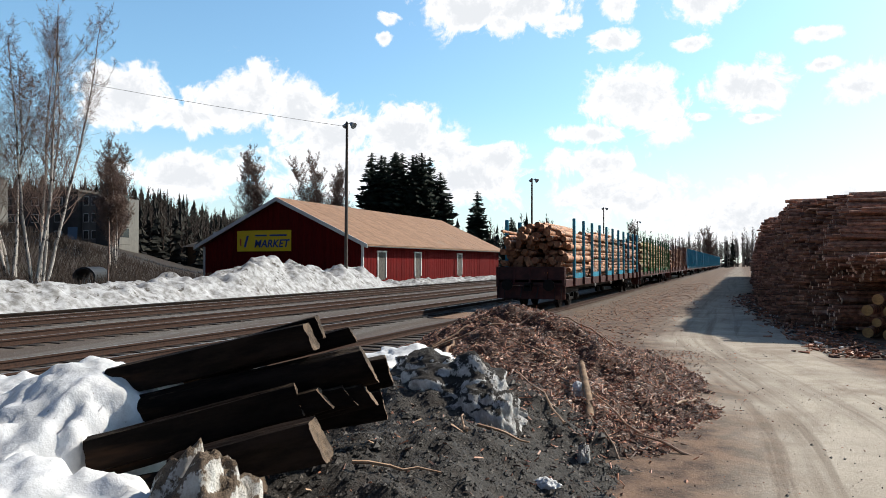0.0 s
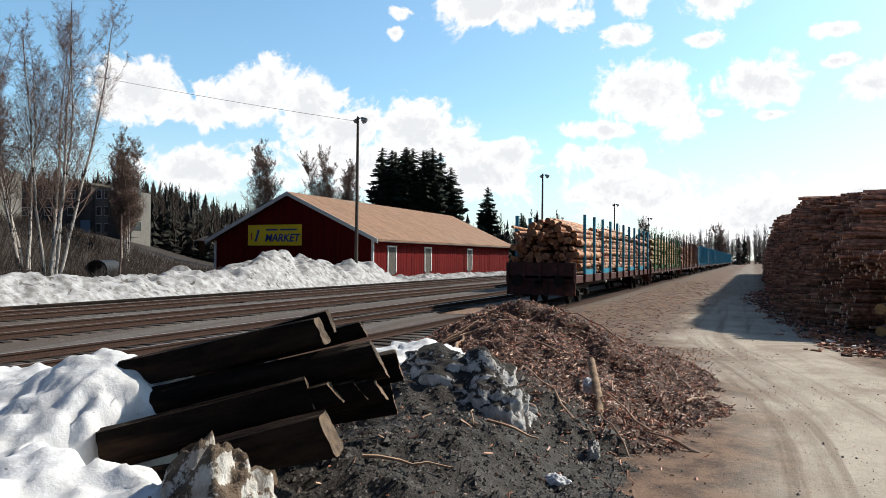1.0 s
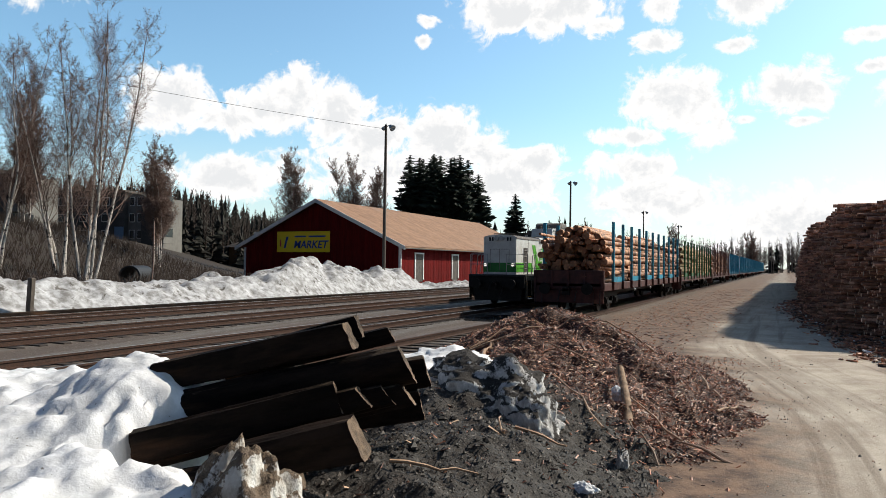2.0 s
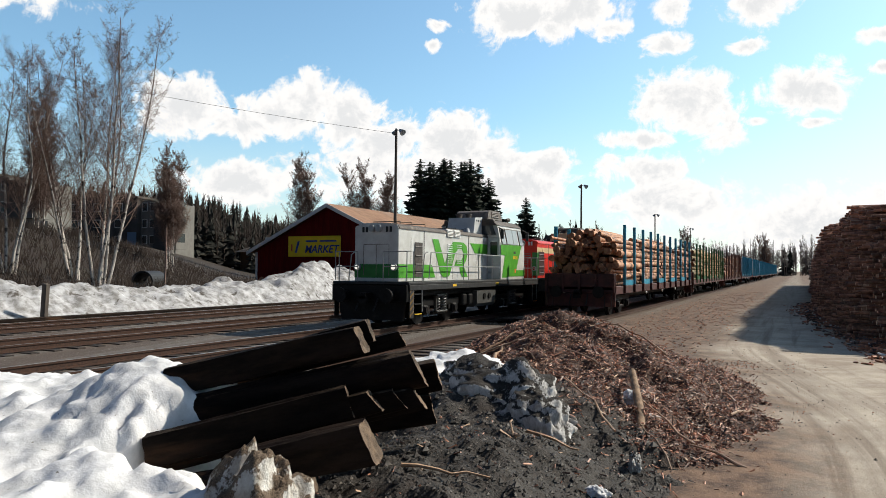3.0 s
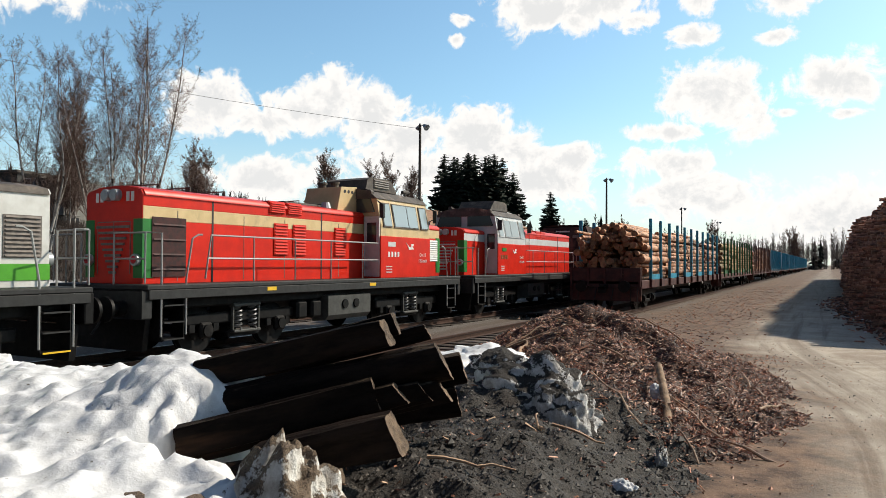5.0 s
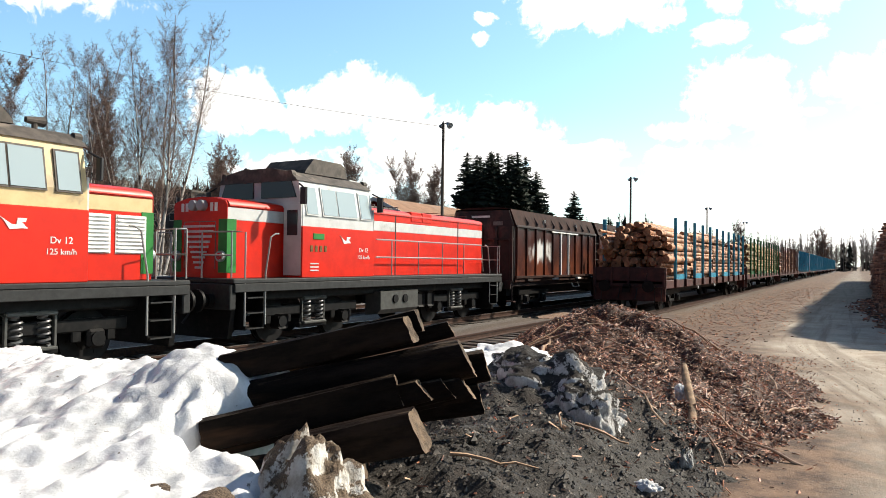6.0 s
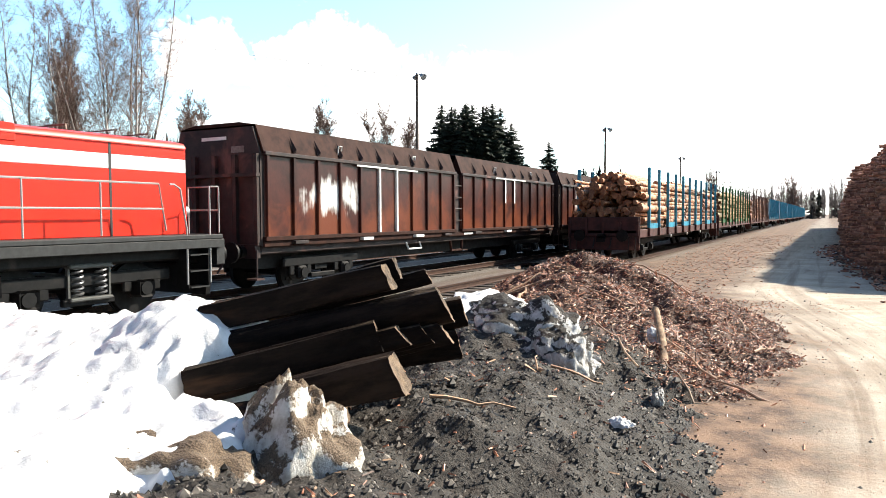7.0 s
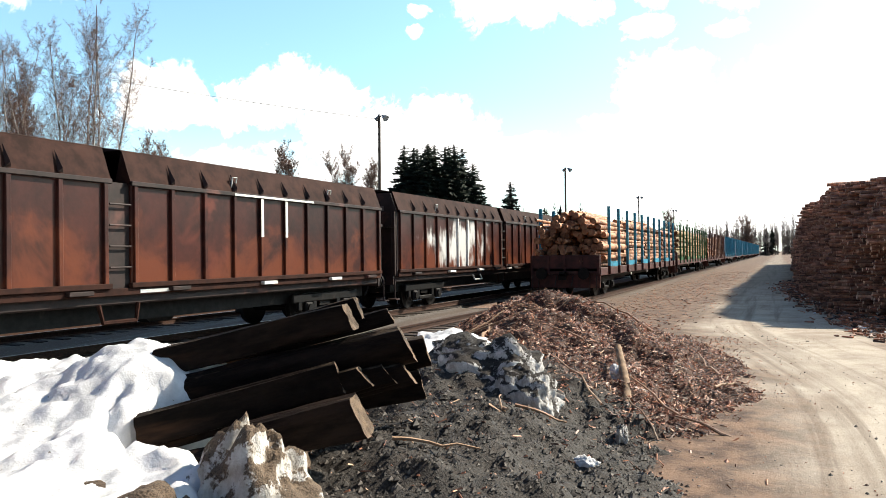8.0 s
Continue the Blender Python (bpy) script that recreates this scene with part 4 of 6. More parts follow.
            put([(-3.63, 3.02), (-3.14, 3.02), (-2.59, 2.12), (-2.17, 2.78), (-1.89, 2.98), (-1.43, 2.98), (-1.43, 2.70), (-1.70, 2.55), (-2.19, 1.70), (-2.35, 1.62), (-2.74, 1.62), (-2.94, 1.75)], "green slanting emblem")
            put([(-1.43, 2.98), (-0.97, 2.98), (-0.67, 2.86), (-0.57, 2.62), (-0.67, 2.30), (-0.97, 2.05), (-1.77, 2.05), (-1.62, 2.27), (-1.15, 2.27), (-1.00, 2.42), (-0.97, 2.60), (-1.12, 2.70), (-1.43, 2.70)])
            put([(-1.33, 2.05), (-0.91, 2.05), (-0.54, 1.62), (-1.07, 1.62), (-1.21, 1.76)])
            put([(-0.31, 2.98), (1.46, 2.98), (1.46, 2.58), (0.16, 2.58)])
            put([(-6.05, 1.62), (-3.38, 1.62), (-3.66, 2.08), (-6.05, 2.08)])
            panel("painted_band", short_hood, [(4.30, 1.62), (6.05, 1.62), (6.05, 1.90), (4.30, 1.90)], x, LOCO_GREEN, 0.006, "", side)
            part("warning_plate", Shape().box(side * 1.46, side * 1.48, -6.36, -6.10, 0.32, 1.38), DECK_GREY, t)
            for k in range(5):
                z = 0.34 + 0.2 * k
                part("warning_stripe", Shape().prism([(-6.36, z), (-6.10, z + 0.16), (-6.10, z + 0.24), (-6.36, z + 0.08)], 0, side * 1.48, side * 1.486), DULL_YELLOW, t)
            cx = side * 1.482
            panel("painted_emblem", cab, [(1.50, 2.98), (2.95, 2.98), (2.75, 2.60), (2.35, 1.58), (1.62, 1.58), (1.95, 2.55), (1.50, 2.55)], cx, LOCO_GREEN, 0.006, "", side)
            panel("painted_emblem", cab, [(2.45, 3.0), (3.95, 3.0), (3.3, 1.9), (4.31, 1.9), (4.31, 1.62), (1.75, 1.62), (2.1, 2.6)], cx, LOCO_GREEN, 0.009, "", side)
            for y in (2.92, 3.06, 3.20, 3.34):
                part("painted_figure", Shape().box(cx, cx + side * 0.013, y, y + 0.09, 2.38, 2.52), YELLOW, cab)
            part("maker_plate", Shape().box(cx, cx + side * 0.013, 2.98, 3.2, 2.62, 2.72), BLACK, cab)
            part("small_mark", Shape().box(cx, cx + side * 0.013, 3.1, 3.25, 1.78, 1.95), plain("orange_mark", (0.8, 0.16, 0.02)), cab)
    else:
        for side in (1, -1):
            cx = side * 1.482
            def at(y):
                # the far side is laid out as if seen from that side
                return y if side > 0 else 5.8 - y
            def bar(name, y0, y1, z0, z1, mat):
                part(name, Shape().box(cx, cx + side * 0.012, min(at(y0), at(y1)), max(at(y0), at(y1)), z0, z1), mat, cab)
            for y in (1.85, 2.02, 2.19, 2.36) if scheme == "cream" else (1.75, 1.92, 2.09, 2.26):
                bar("painted_figure", y, y + 0.085, 2.12, 2.27, DULL_YELLOW if scheme == "grey" else WHITE_PAINT)
            bar("maker_plate", 1.85, 2.25, 2.42, 2.56, DARK_GREEN if scheme == "grey" else LIGHT_GREY)
            wing = [(2.85, 2.55), (3.05, 2.42), (3.12, 2.42), (3.14, 2.52), (3.28, 2.52), (3.26, 2.46), (3.2, 2.46), (3.3, 2.36), (3.2, 2.36), (3.02, 2.34), (2.93, 2.48)]
            panel("wing_emblem", cab, [(at(y), z) for y, z in wing], cx, WHITE_PAINT, 0.012, "white winged emblem", side)
            for i in range(3):
                bar("small_mark", 1.75, 2.05, 1.66 + 0.08 * i, 1.69 + 0.08 * i, LIGHT_GREY)
            turned = Matrix.Identity(4) if side > 0 else pose(0, 5.8, 0, 0, 0, 180)
            letters("Dv 12", cab, 0.16, WHITE_PAINT, turned @ on_side(1.486, 3.85, 2.14))
            letters("125 km/h", cab, 0.14, WHITE_PAINT, turned @ on_side(1.486, 3.85, 1.96))
    for y in (-3.2, 0.9):
        part("sill_mark", Shape().box(1.5, 1.506, y, y + 0.3, 1.3, 1.385), YELLOW, t)
    return t


def ore_wagon(label, lime):
    """A long sliding-roof goods wagon with ribbed sides in two halves."""
    t = thing("goods_wagon", label, "goods wagon", None, "closed goods wagons in the train")
    half = 9.72
    part("solebar", Shape().box(-1.30, 1.30, -half, half, 0.98, 1.22, 0.03), WAGON_DARK, t)
    for x in (-1.42, 1.36):
        part("side_ledge", Shape().box(x, x + 0.06, -half, half, 1.16, 1.30, 0.01), WAGON_ROOF, t)
    core = part("inner_body", Shape().box(-1.34, 1.34, -half + 0.1, half - 0.1, 1.2, 3.32), WAGON_DARK, t)
    for k, (y0, y1) in enumerate(((-half, -0.22), (0.22, half))):
        side = part("side_wall", Shape().box(-1.40, 1.40, y0 + 0.05, y1 - 0.05, 1.34, 3.34, 0.02), (WAGON if not lime or k else WAGON_LIME_A if lime == 1 else WAGON_LIME_B), t)
        top = Shape()
        for s in (-1, 1):
            top.put([(s * 1.46, y0, 3.30), (s * 1.46, y1, 3.30), (s * 1.20, y1, 3.98), (s * 1.20, y0, 3.98), (s * 1.0, y0, 3.30), (s * 1.0, y1, 3.30)], [(0, 1, 2, 3), (0, 4, 5, 1), (0, 3, 4), (1, 5, 2), (3, 2, 5, 4)])
        top.prism([(-1.2, 3.98), (-0.7, 4.06), (0.7, 4.06), (1.2, 3.98)], 1, y0, y1)
        roof = part("roof", top, WAGON_ROOF, t)
        for s in (-1, 1):
            part("roof_edge", Shape().box(s * 1.40, s * 1.49, y0, y1, 3.27, 3.36, 0.01), WAGON_DARK, roof)
            n = 10
            for i in range(n + 1):
                y = y0 + 0.12 + (y1 - y0 - 0.24) * i / n
                pale = lime and s > 0 and 4 <= i <= 6 and k == 0
                part("rib", Shape().box(s * 1.38, s * 1.47, y - 0.045, y + 0.045, 1.32, 3.30, 0.01), WHITE_PAINT if pale and i != 4 else WAGON, side)
                if lime == 1 and s > 0 and k == 1 and i in (4, 5):
                    part("white_cover", Shape().box(1.471, 1.478, y - 0.046, y + 0.046, 2.35, 3.26), WHITE_PAINT, side)
                if 0 < i < n:
                    part("bracket", Shape().put([(s * 1.46, y - 0.05, 3.38), (s * 1.46, y + 0.05, 3.38), (s * 1.52, y, 3.46), (s * 1.30, y, 3.80)], [(0, 1, 2), (0, 2, 3), (1, 3, 2), (0, 3, 1)]), WAGON_DARK, roof)
            for i in (3, 7):
                y = y0 + (y1 - y0) * i / n
                part("roof_handle", Shape().path([(s * 1.38, y, 3.45), (s * 1.42, y, 3.7), (s * 1.42, y + 0.14, 3.7), (s * 1.4, y + 0.14, 3.58)], 0.02), LIGHT_GREY, roof)
            if lime == 1 and s > 0 and k == 0:
                part("white_strip", Shape().box(1.47, 1.478, y0 + (y1 - y0) * 0.38, y0 + (y1 - y0) * 0.72, 3.22, 3.27), WHITE_PAINT, side)
            if lime == 1 and s > 0 and k == 1:
                part("white_strip", Shape().box(1.491, 1.497, y0 + (y1 - y0) * 0.30, y0 + (y1 - y0) * 0.62, 3.28, 3.33), WHITE_PAINT, side)
            part("bottom_rail", Shape().box(s * 1.36, s * 1.48, y0, y1, 1.30, 1.40, 0.01), WAGON_ROOF, side)
            for i in (1, 4, 7, 9):
                y = y0 + (y1 - y0) * i / n
                part("latch", Shape().box(s * 1.40, s * 1.54, y, y + 0.5, 1.20, 1.28, 0.01), WHITE_PAINT if i in (4, 7) else WAGON_DARK, side)
            for z in (1.7, 2.1, 2.5, 2.9):
                part("rung", Shape().rod((s * 1.42, y1 - 0.02 if k == 0 else y0 + 0.02, z), (s * 1.42, 0, z), 0.02), WAGON_DARK, side)
    for end in (-1, 1):
        y = end * half
        e = part("end_wall", Shape().prism([(-1.38, 1.2), (1.38, 1.2), (1.38, 3.3), (1.16, 3.93), (-1.16, 3.93), (-1.38, 3.3)], 1, y - 0.06, y + 0.06), WAGON_DARK, t)
        for x in (-1.3, -0.65, 0, 0.65, 1.3):
            part("post", Shape().box(x - 0.06, x + 0.06, y + end * 0.06, y + end * 0.15, 1.2, 3.3, 0.01), WAGON_DARK, e)
        part("end_shelf", Shape().box(-1.38, 1.38, y + end * 0.05, y + end * 0.2, 2.78, 2.86), WAGON_DARK, e)
        part("stencil_mark", Shape().box(-0.45, 0.35, y + end * 0.061, y + end * 0.066, 3.66, 3.74), WHITE_PAINT, e)
        part("end_plate", Shape().box(0.5, 0.9, y + end * 0.061, y + end * 0.07, 3.35, 3.5), VENT, e)
        for x in (-1, 1):
            ladder = Shape().path([(x * 1.38, y + end * 0.22, 0.45), (x * 1.38, y + end * 0.22, 1.1)], 0.025)
            ladder.box(x * 1.2, x * 1.5, y + end * 0.1, y + end * 0.35, 0.42, 0.46)
            part("foot_step", ladder, WAGON_DARK, t)
        part("headstock", Shape().box(-1.3, 1.3, y + end * 0.02, y + end * 0.16, 0.9, 1.22, 0.01), WAGON_DARK, t)
        buffers(t, y + end * 0.14, end)
        bogie(t, end * 7.2, 0.9, 0.46, False)
    for s in (-1, 1):
        part("brake_lever", Shape().path([(s * 1.36, -3.4, 1.05), (s * 1.44, -3.4, 0.85), (s * 1.44, -2.6, 0.85), (s * 1.36, -2.6, 1.05)], 0.03), LIGHT_GREY, t)
        part("hanging_frame", Shape().path([(s * 1.3, -0.4, 1.0), (s * 1.3, -0.3, 0.66), (s * 1.3, 0.45, 0.66), (s * 1.3, 0.5, 1.0)], 0.045), WAGON_ROOF, t)
        part("stencil_mark", Shape().box(s * 1.425, s * 1.43, 0.45, 1.2, 1.19, 1.26), LIGHT_GREY, t)
    part("brake_cylinder", Shape().rod((-0.4, -1.8, 0.75), (0.4, -1.8, 0.75), 0.2, n=12), UNDER, t)
    part("hopper_chute", Shape().prism([(1.0, 0.98), (2.6, 0.98), (2.1, 0.5), (1.5, 0.5)], 0, -0.5, 0.5), UNDER, t)
    part("centre_sill", Shape().box(-0.9, 0.9, -half + 0.3, half - 0.3, 0.62, 0.99), UNDER, t)
    return t


TRAIN = []
TRAIN.append((locomotive("white and bright green diesel locomotive with lit headlamps", "green"), 0.0, 0))
TRAIN.append((locomotive("red diesel locomotive with a cream band and cab", "cream"), 14.0, 0))
TRAIN.append((locomotive("red diesel locomotive with a light grey band and cab", "grey"), 28.0, 180))
TRAIN.append((ore_wagon("rusty brown closed wagon with white lime runs on its side", 1), 45.5, 0))
TRAIN.append((ore_wagon("rusty brown closed wagon with a white-stained side", 2), 66.1, 0))
TRAIN.append((ore_wagon("rusty brown closed wagon with ribbed sides", 0), 86.7, 0))
SPEED = 12.49


def lead(t):
    return 20.2 - SPEED * (t - 3.5)


def motions():
    for ob, back, turn in TRAIN:
        walk(ob, [(k * 0.5, pose(MAIN, lead(k * 0.5) + back, 0, 0, 0, turn)) for k in range(17)])
    for ob, r in ROLLERS:
        way = -1 if ob.parent == TRAIN[2][0] else 1
        y = ob.location.y
        walk(ob, [(k / 30, pose(0, y, r, way * math.degrees(SPEED * k / 30 / r), 0, 0)) for k in range(241)])


# ---- parked timber train ----
def section(rnd, x0, x1, z0, top, small, big):
    """Places for logs of mixed thickness, packed in rows between two stakes: (x, z, r)."""
    out, z = [], z0
    row = 0
    while True:
        x = x0 + rnd.uniform(0, small)
        added = False
        while x < x1:
            r = rnd.uniform(small, big)
            if x + r > x1:
                break
            zz = z + r * 0.9 + rnd.uniform(-0.035, 0.035)
            if zz + r < top(x + r):
                out.append((x + r, zz, r))
                added = True
            x += 2 * r * rnd.uniform(0.97, 1.16)
        if not added:
            return out
        z += (small + big) * 0.86
        row += 1


def timber_wagon(y, length, paint, label, near):
    t = thing("timber_wagon", label, "timber wagon", pose(PARKED, y, 0), "parked timber wagons")
    part("deck", Shape().box(-1.42, 1.42, 0.3, length - 0.3, 1.10, 1.24, 0.02), FLAT_RED, t)
    for x in (-1.5, 1.40):
        part("side_sill", Shape().box(x, x + 0.10, 0.3, length - 0.3, 0.92, 1.26, 0.02), FLAT_RED, t)
    part("centre_sill", Shape().box(-0.35, 0.35, 0.5, length - 0.5, 0.62, 1.10), UNDER, t)
    for k, yy in enumerate((0.3, length - 0.42)):
        e = part("end_board", Shape().box(-1.5, 1.5, yy, yy + 0.12, 0.98, 1.78, 0.015), FLAT_RED, t)
        out = -1 if k == 0 else 1
        part("headstock", Shape().box(-1.48, 1.48, yy + 0.02, yy + 0.10, 0.42, 0.97, 0.015), FLAT_RED, t)
        for x in (-1.36, 1.36):
            part("corner_step", Shape().path([(x, yy + out * 0.1, 0.95), (x, yy + out * 0.16, 0.35), (x * 0.8, yy + out * 0.16, 0.35), (x * 0.8, yy + out * 0.1, 0.95)], 0.022), WAGON_DARK, t)
        for x in (-1.42, -0.7, 0.0, 0.7, 1.42):
            part("rib", Shape().box(x - 0.05, x + 0.05, yy - 0.06, yy, 1.0, 1.76, 0.01), FLAT_RED, e)
    buffers(t, 0.3, -1, 1.02)
    for i in range(11):
        yy = 1.9 + i * (length - 3.4) / 10
        for side in (-1, 1):
            st = Shape().box(side * 1.46, side * 1.58, yy - 0.05, yy + 0.05, 1.05, 3.86, 0.012)
            stake = part("stake", st, paint, t)
            if i % 2 == 0 and i < 10:
                part("stake_plate", Shape().box(side * 1.475, side * 1.50, yy + 0.06, yy + (length - 3.4) / 10 - 0.06, 1.27, 1.50, 0.004), paint, stake)
            if near:
                part("stake_foot", Shape().box(side * 1.40, side * 1.6, yy - 0.12, yy + 0.12, 0.95, 1.30, 0.02), FLAT_RED, stake)
    for yy in (3.0, length - 3.0):
        bogie(t, yy, 0.9, 0.46, False, rolls=False)
    for side in (-1, 1):
        for yy in (6.5, 11.0, 15.5):
            part("tie_hook", Shape().path([(side * 1.5, yy, 1.0), (side * 1.55, yy + 0.1, 0.8), (side * 1.52, yy + 0.3, 0.9)], 0.03), LIGHT_GREY, t)
    return t


def timber_load(y, length, bundles, bark, cut, label, near, seed):
    rnd = random.Random(seed)
    t = thing("timber_load", label, "logs", pose(PARKED, y, 0), "timber loads")
    rest = Shape()
    step_y = (length - 1.4) / bundles
    for b in range(bundles):
        yc = 0.8 + (b + 0.5) * step_y
        ph = rnd.uniform(0, 6)
        top = lambda x: 3.60 - 0.16 * (abs(x) / 1.4) ** 2 + 0.16 * math.sin(x * 3.1 + ph)
        spots = section(rnd, -1.38, 1.38, 1.25, top, 0.05 if near else 0.07, 0.16 if near else 0.15)
        for k, (x, z, r) in enumerate(spots):
            inner = abs(x) < 1.1 and z < 3.2
            if inner and b > 0:
                continue
            L = step_y * rnd.uniform(0.90, 0.97)
            off = rnd.uniform(-0.30, 0.30) if b else rnd.gauss(0, 0.38)
            args = (L, r, r * rnd.uniform(0.82, 1.0)) if rnd.random() < 0.5 else (L, r * rnd.uniform(0.82, 1.0), r)
            if b == 0 and near and z > 1.5:
                o = part("log", log_shape(*args, n=12), (bark, cut), t, smooth=True)
                o.matrix_basis = pose(x, yc + off, z, rnd.gauss(0, 1.3), rnd.uniform(0, 360), rnd.gauss(0, 1.0))
            else:
                log_shape(*args, n=9 if near else 6, s=rest, at=(x, yc + off, z), bend=rnd.uniform(-0.05, 0.05))
    o = part("stacked_logs", rest, (bark, cut), t, smooth=True)
    tagged(o, kind="stuff")
    return t


PALE_BARK = material("peeled_pine_bark", (0.56, 0.31, 0.175), (0.22, 0.10, 0.060), 0.7, 3.0, bump=0.3, stain=(0.11, 0.055, 0.038), stain_scale=1.8, stain_at=(0.50, 0.64), vary=0.6)
SPRUCE_BARK = material("green_grey_bark", (0.30, 0.23, 0.11), (0.16, 0.12, 0.06), 0.8, 5.0, vary=0.45)
timber_wagon(28.6, 23.5, STAKE_BLUE, "oxide red flat wagon with blue stakes, laden with logs", True)
timber_load(28.6, 23.5, 4, PALE_BARK, CUT, "stacked fresh pine logs between blue stakes", True, 3)
for k in range(9):
    paint, name = ((STAKE_GREEN, "green"), (STAKE_BROWN, "brown"), (STAKE_BLUE, "blue"))[0 if k == 0 else 1 if k == 1 else 2]
    timber_wagon(52.6 + 24 * k, 23.5, paint, "oxide red flat wagon with %s stakes, laden with logs" % name, False)
    if k < 2:
        timber_load(52.6 + 24 * k, 23.5, 4, SPRUCE_BARK if k == 0 else PALE_BARK, CUT, "stacked logs between %s stakes" % name, False, 20 + k)
    else:
        bays = thing("stake_screen", "blue steel side panels between the stakes of a timber wagon", "wagon side", pose(PARKED, 52.6 + 24 * k, 0), "wagon sides")
        for side in (-1, 1):
            for i in range(9):
                part("panel", Shape().box(side * 1.38, side * 1.43, 1.0 + 2.4 * i, 3.2 + 2.4 * i, 1.25, 3.5, 0.02), SCREEN_BLUE, bays)


# ---- warehouse ----
def warehouse():
    x0, x1, y0, y1, eave, ridge = -50.3, -32.0, 57.2, 97.0, 3.75, 8.1
    xm = (x0 + x1) / 2
    t = thing("warehouse", "long dark red wooden warehouse with a faded brown roof", "warehouse")
    part("wall_core", Shape().prism([(x0 + 0.1, -0.3), (x0 + 0.1, eave), (xm, ridge - 0.1), (x1 - 0.1, eave), (x1 - 0.1, -0.3)], 1, y0 + 0.06, y1), RED_WALL, t)
    n = 62
    wide = (x1 - x0) / n
    for i in range(n):
        xa = x0 + i * wide
        za = eave + (ridge - eave) * (1 - abs(xa + wide / 2 - xm) / (xm - x0)) - 0.12
        part("board", Shape().box(xa + 0.008, xa + wide - 0.008, y0 - 0.012 * (i % 2), y0 + 0.06, 0.0, za), RED_WALL, t)
    openings = [(60.9, 1.55), (69.2, 1.45), (81.5, 1.3), (90.6, 1.6)]
    me = Shape().box(-0.04, 0.03, 0.008, 0.292, 0.0, 3.62).mesh("board", RED_WALL)
    for i in range(int((y1 - y0) / 0.3)):
        o = part("board", me, (), t)
        o.location = (x1 + 0.012 * (i % 2), y0 + 0.3 * i, 0)
    for s, xe in ((-1, x0), (1, x1)):
        slab = Shape().put([(xm, y0 - 0.6, ridge), (xm, y1 + 0.6, ridge), (xe + s * 0.8, y1 + 0.6, eave - 0.28), (xe + s * 0.8, y0 - 0.6, eave - 0.28), (xm, y0 - 0.6, ridge + 0.12), (xm, y1 + 0.6, ridge + 0.12), (xe + s * 0.8, y1 + 0.6, eave - 0.16), (xe + s * 0.8, y0 - 0.6, eave - 0.16)], [(0, 1, 2, 3), (4, 7, 6, 5), (0, 4, 5, 1), (2, 6, 7, 3), (1, 5, 6, 2), (0, 3, 7, 4)])
        roof = part("roof", slab, ROOF, t)
        for i in range(40):
            f0, f1 = i / 40, (i + 1) / 40
            ya, yb = y0 - 0.6 + (y1 - y0 + 1.2) * f0, y0 - 0.6 + (y1 - y0 + 1.2) * f1 - 0.012
            zt = random.uniform(0.126, 0.134)
            part("roof_sheet", Shape().put([(xm + s * 0.02, ya, ridge + zt), (xm + s * 0.02, yb, ridge + zt), (xe + s * 0.83, yb, eave - 0.28 + zt), (xe + s * 0.83, ya, eave - 0.28 + zt), (xm + s * 0.02, ya, ridge + zt + 0.02), (xm + s * 0.02, yb, ridge + zt + 0.02), (xe + s * 0.83, yb, eave - 0.26 + zt), (xe + s * 0.83, ya, eave - 0.26 + zt)], [(0, 1, 2, 3), (4, 7, 6, 5), (0, 4, 5, 1), (2, 6, 7, 3), (1, 5, 6, 2), (0, 3, 7, 4)]), ROOF, roof)
        part("barge_board", Shape().put([(xm, y0 - 0.64, ridge + 0.16), (xe + s * 0.86, y0 - 0.64, eave - 0.12), (xe + s * 0.86, y0 - 0.64, eave - 0.50), (xm, y0 - 0.64, ridge - 0.22), (xm, y0 - 0.58, ridge + 0.16), (xe + s * 0.86, y0 - 0.58, eave - 0.12), (xe + s * 0.86, y0 - 0.58, eave - 0.50), (xm, y0 - 0.58, ridge - 0.22)], [(0, 1, 2, 3), (4, 7, 6, 5), (0, 4, 5, 1), (1, 5, 6, 2), (2, 6, 7, 3)]), WHITE_PAINT, t, "white painted barge board")
        part("corner_board", Shape().box(xe - 0.12, xe + 0.12, y0 - 0.05, y0 + 0.1, 0, eave - 0.2), WHITE_PAINT, t)
    part("gutter", Shape().box(x1 + 0.78, x1 + 0.9, y0 - 0.5, y1 + 0.5, eave - 0.36, eave - 0.26), GREY_BOARD, t)
    for k, (yc, wd) in enumerate(openings):
        if k == 3:
            d = part("door_1", Shape().box(x1 + 0.03, x1 + 0.09, yc - 2, yc + 2, 0.1, 2.9), RED_WALL, t, "wide red sliding door")
            continue
        f = part("window_frame", Shape().box(x1 + 0.03, x1 + 0.12, yc - wd / 2 - 0.16, yc - wd / 2, 0.5, 2.95).box(x1 + 0.03, x1 + 0.12, yc + wd / 2, yc + wd / 2 + 0.16, 0.5, 2.95).box(x1 + 0.03, x1 + 0.13, yc - wd / 2 - 0.2, yc + wd / 2 + 0.2, 2.95, 3.1), WHITE_PAINT, t, "white painted frame")
        part("boarded_door", Shape().box(x1 + 0.02, x1 + 0.07, yc - wd / 2, yc + wd / 2, 0.3, 2.95), GREY_BOARD, f, "grey boarded doorway")
    sg = tagged(part("shop_sign", Shape().box(-46.1, -39.7, y0 - 0.16, y0 - 0.10, 3.05, 5.1, 0.02), SIGN_YELLOW), "yellow shop sign with blue lettering on the gable", "sign")
    face = y0 - 0.17
    def on_sign(x, z):
        return Matrix.Translation((x, face, z)) @ pose(0, 0, 0, 90, 0, 0)
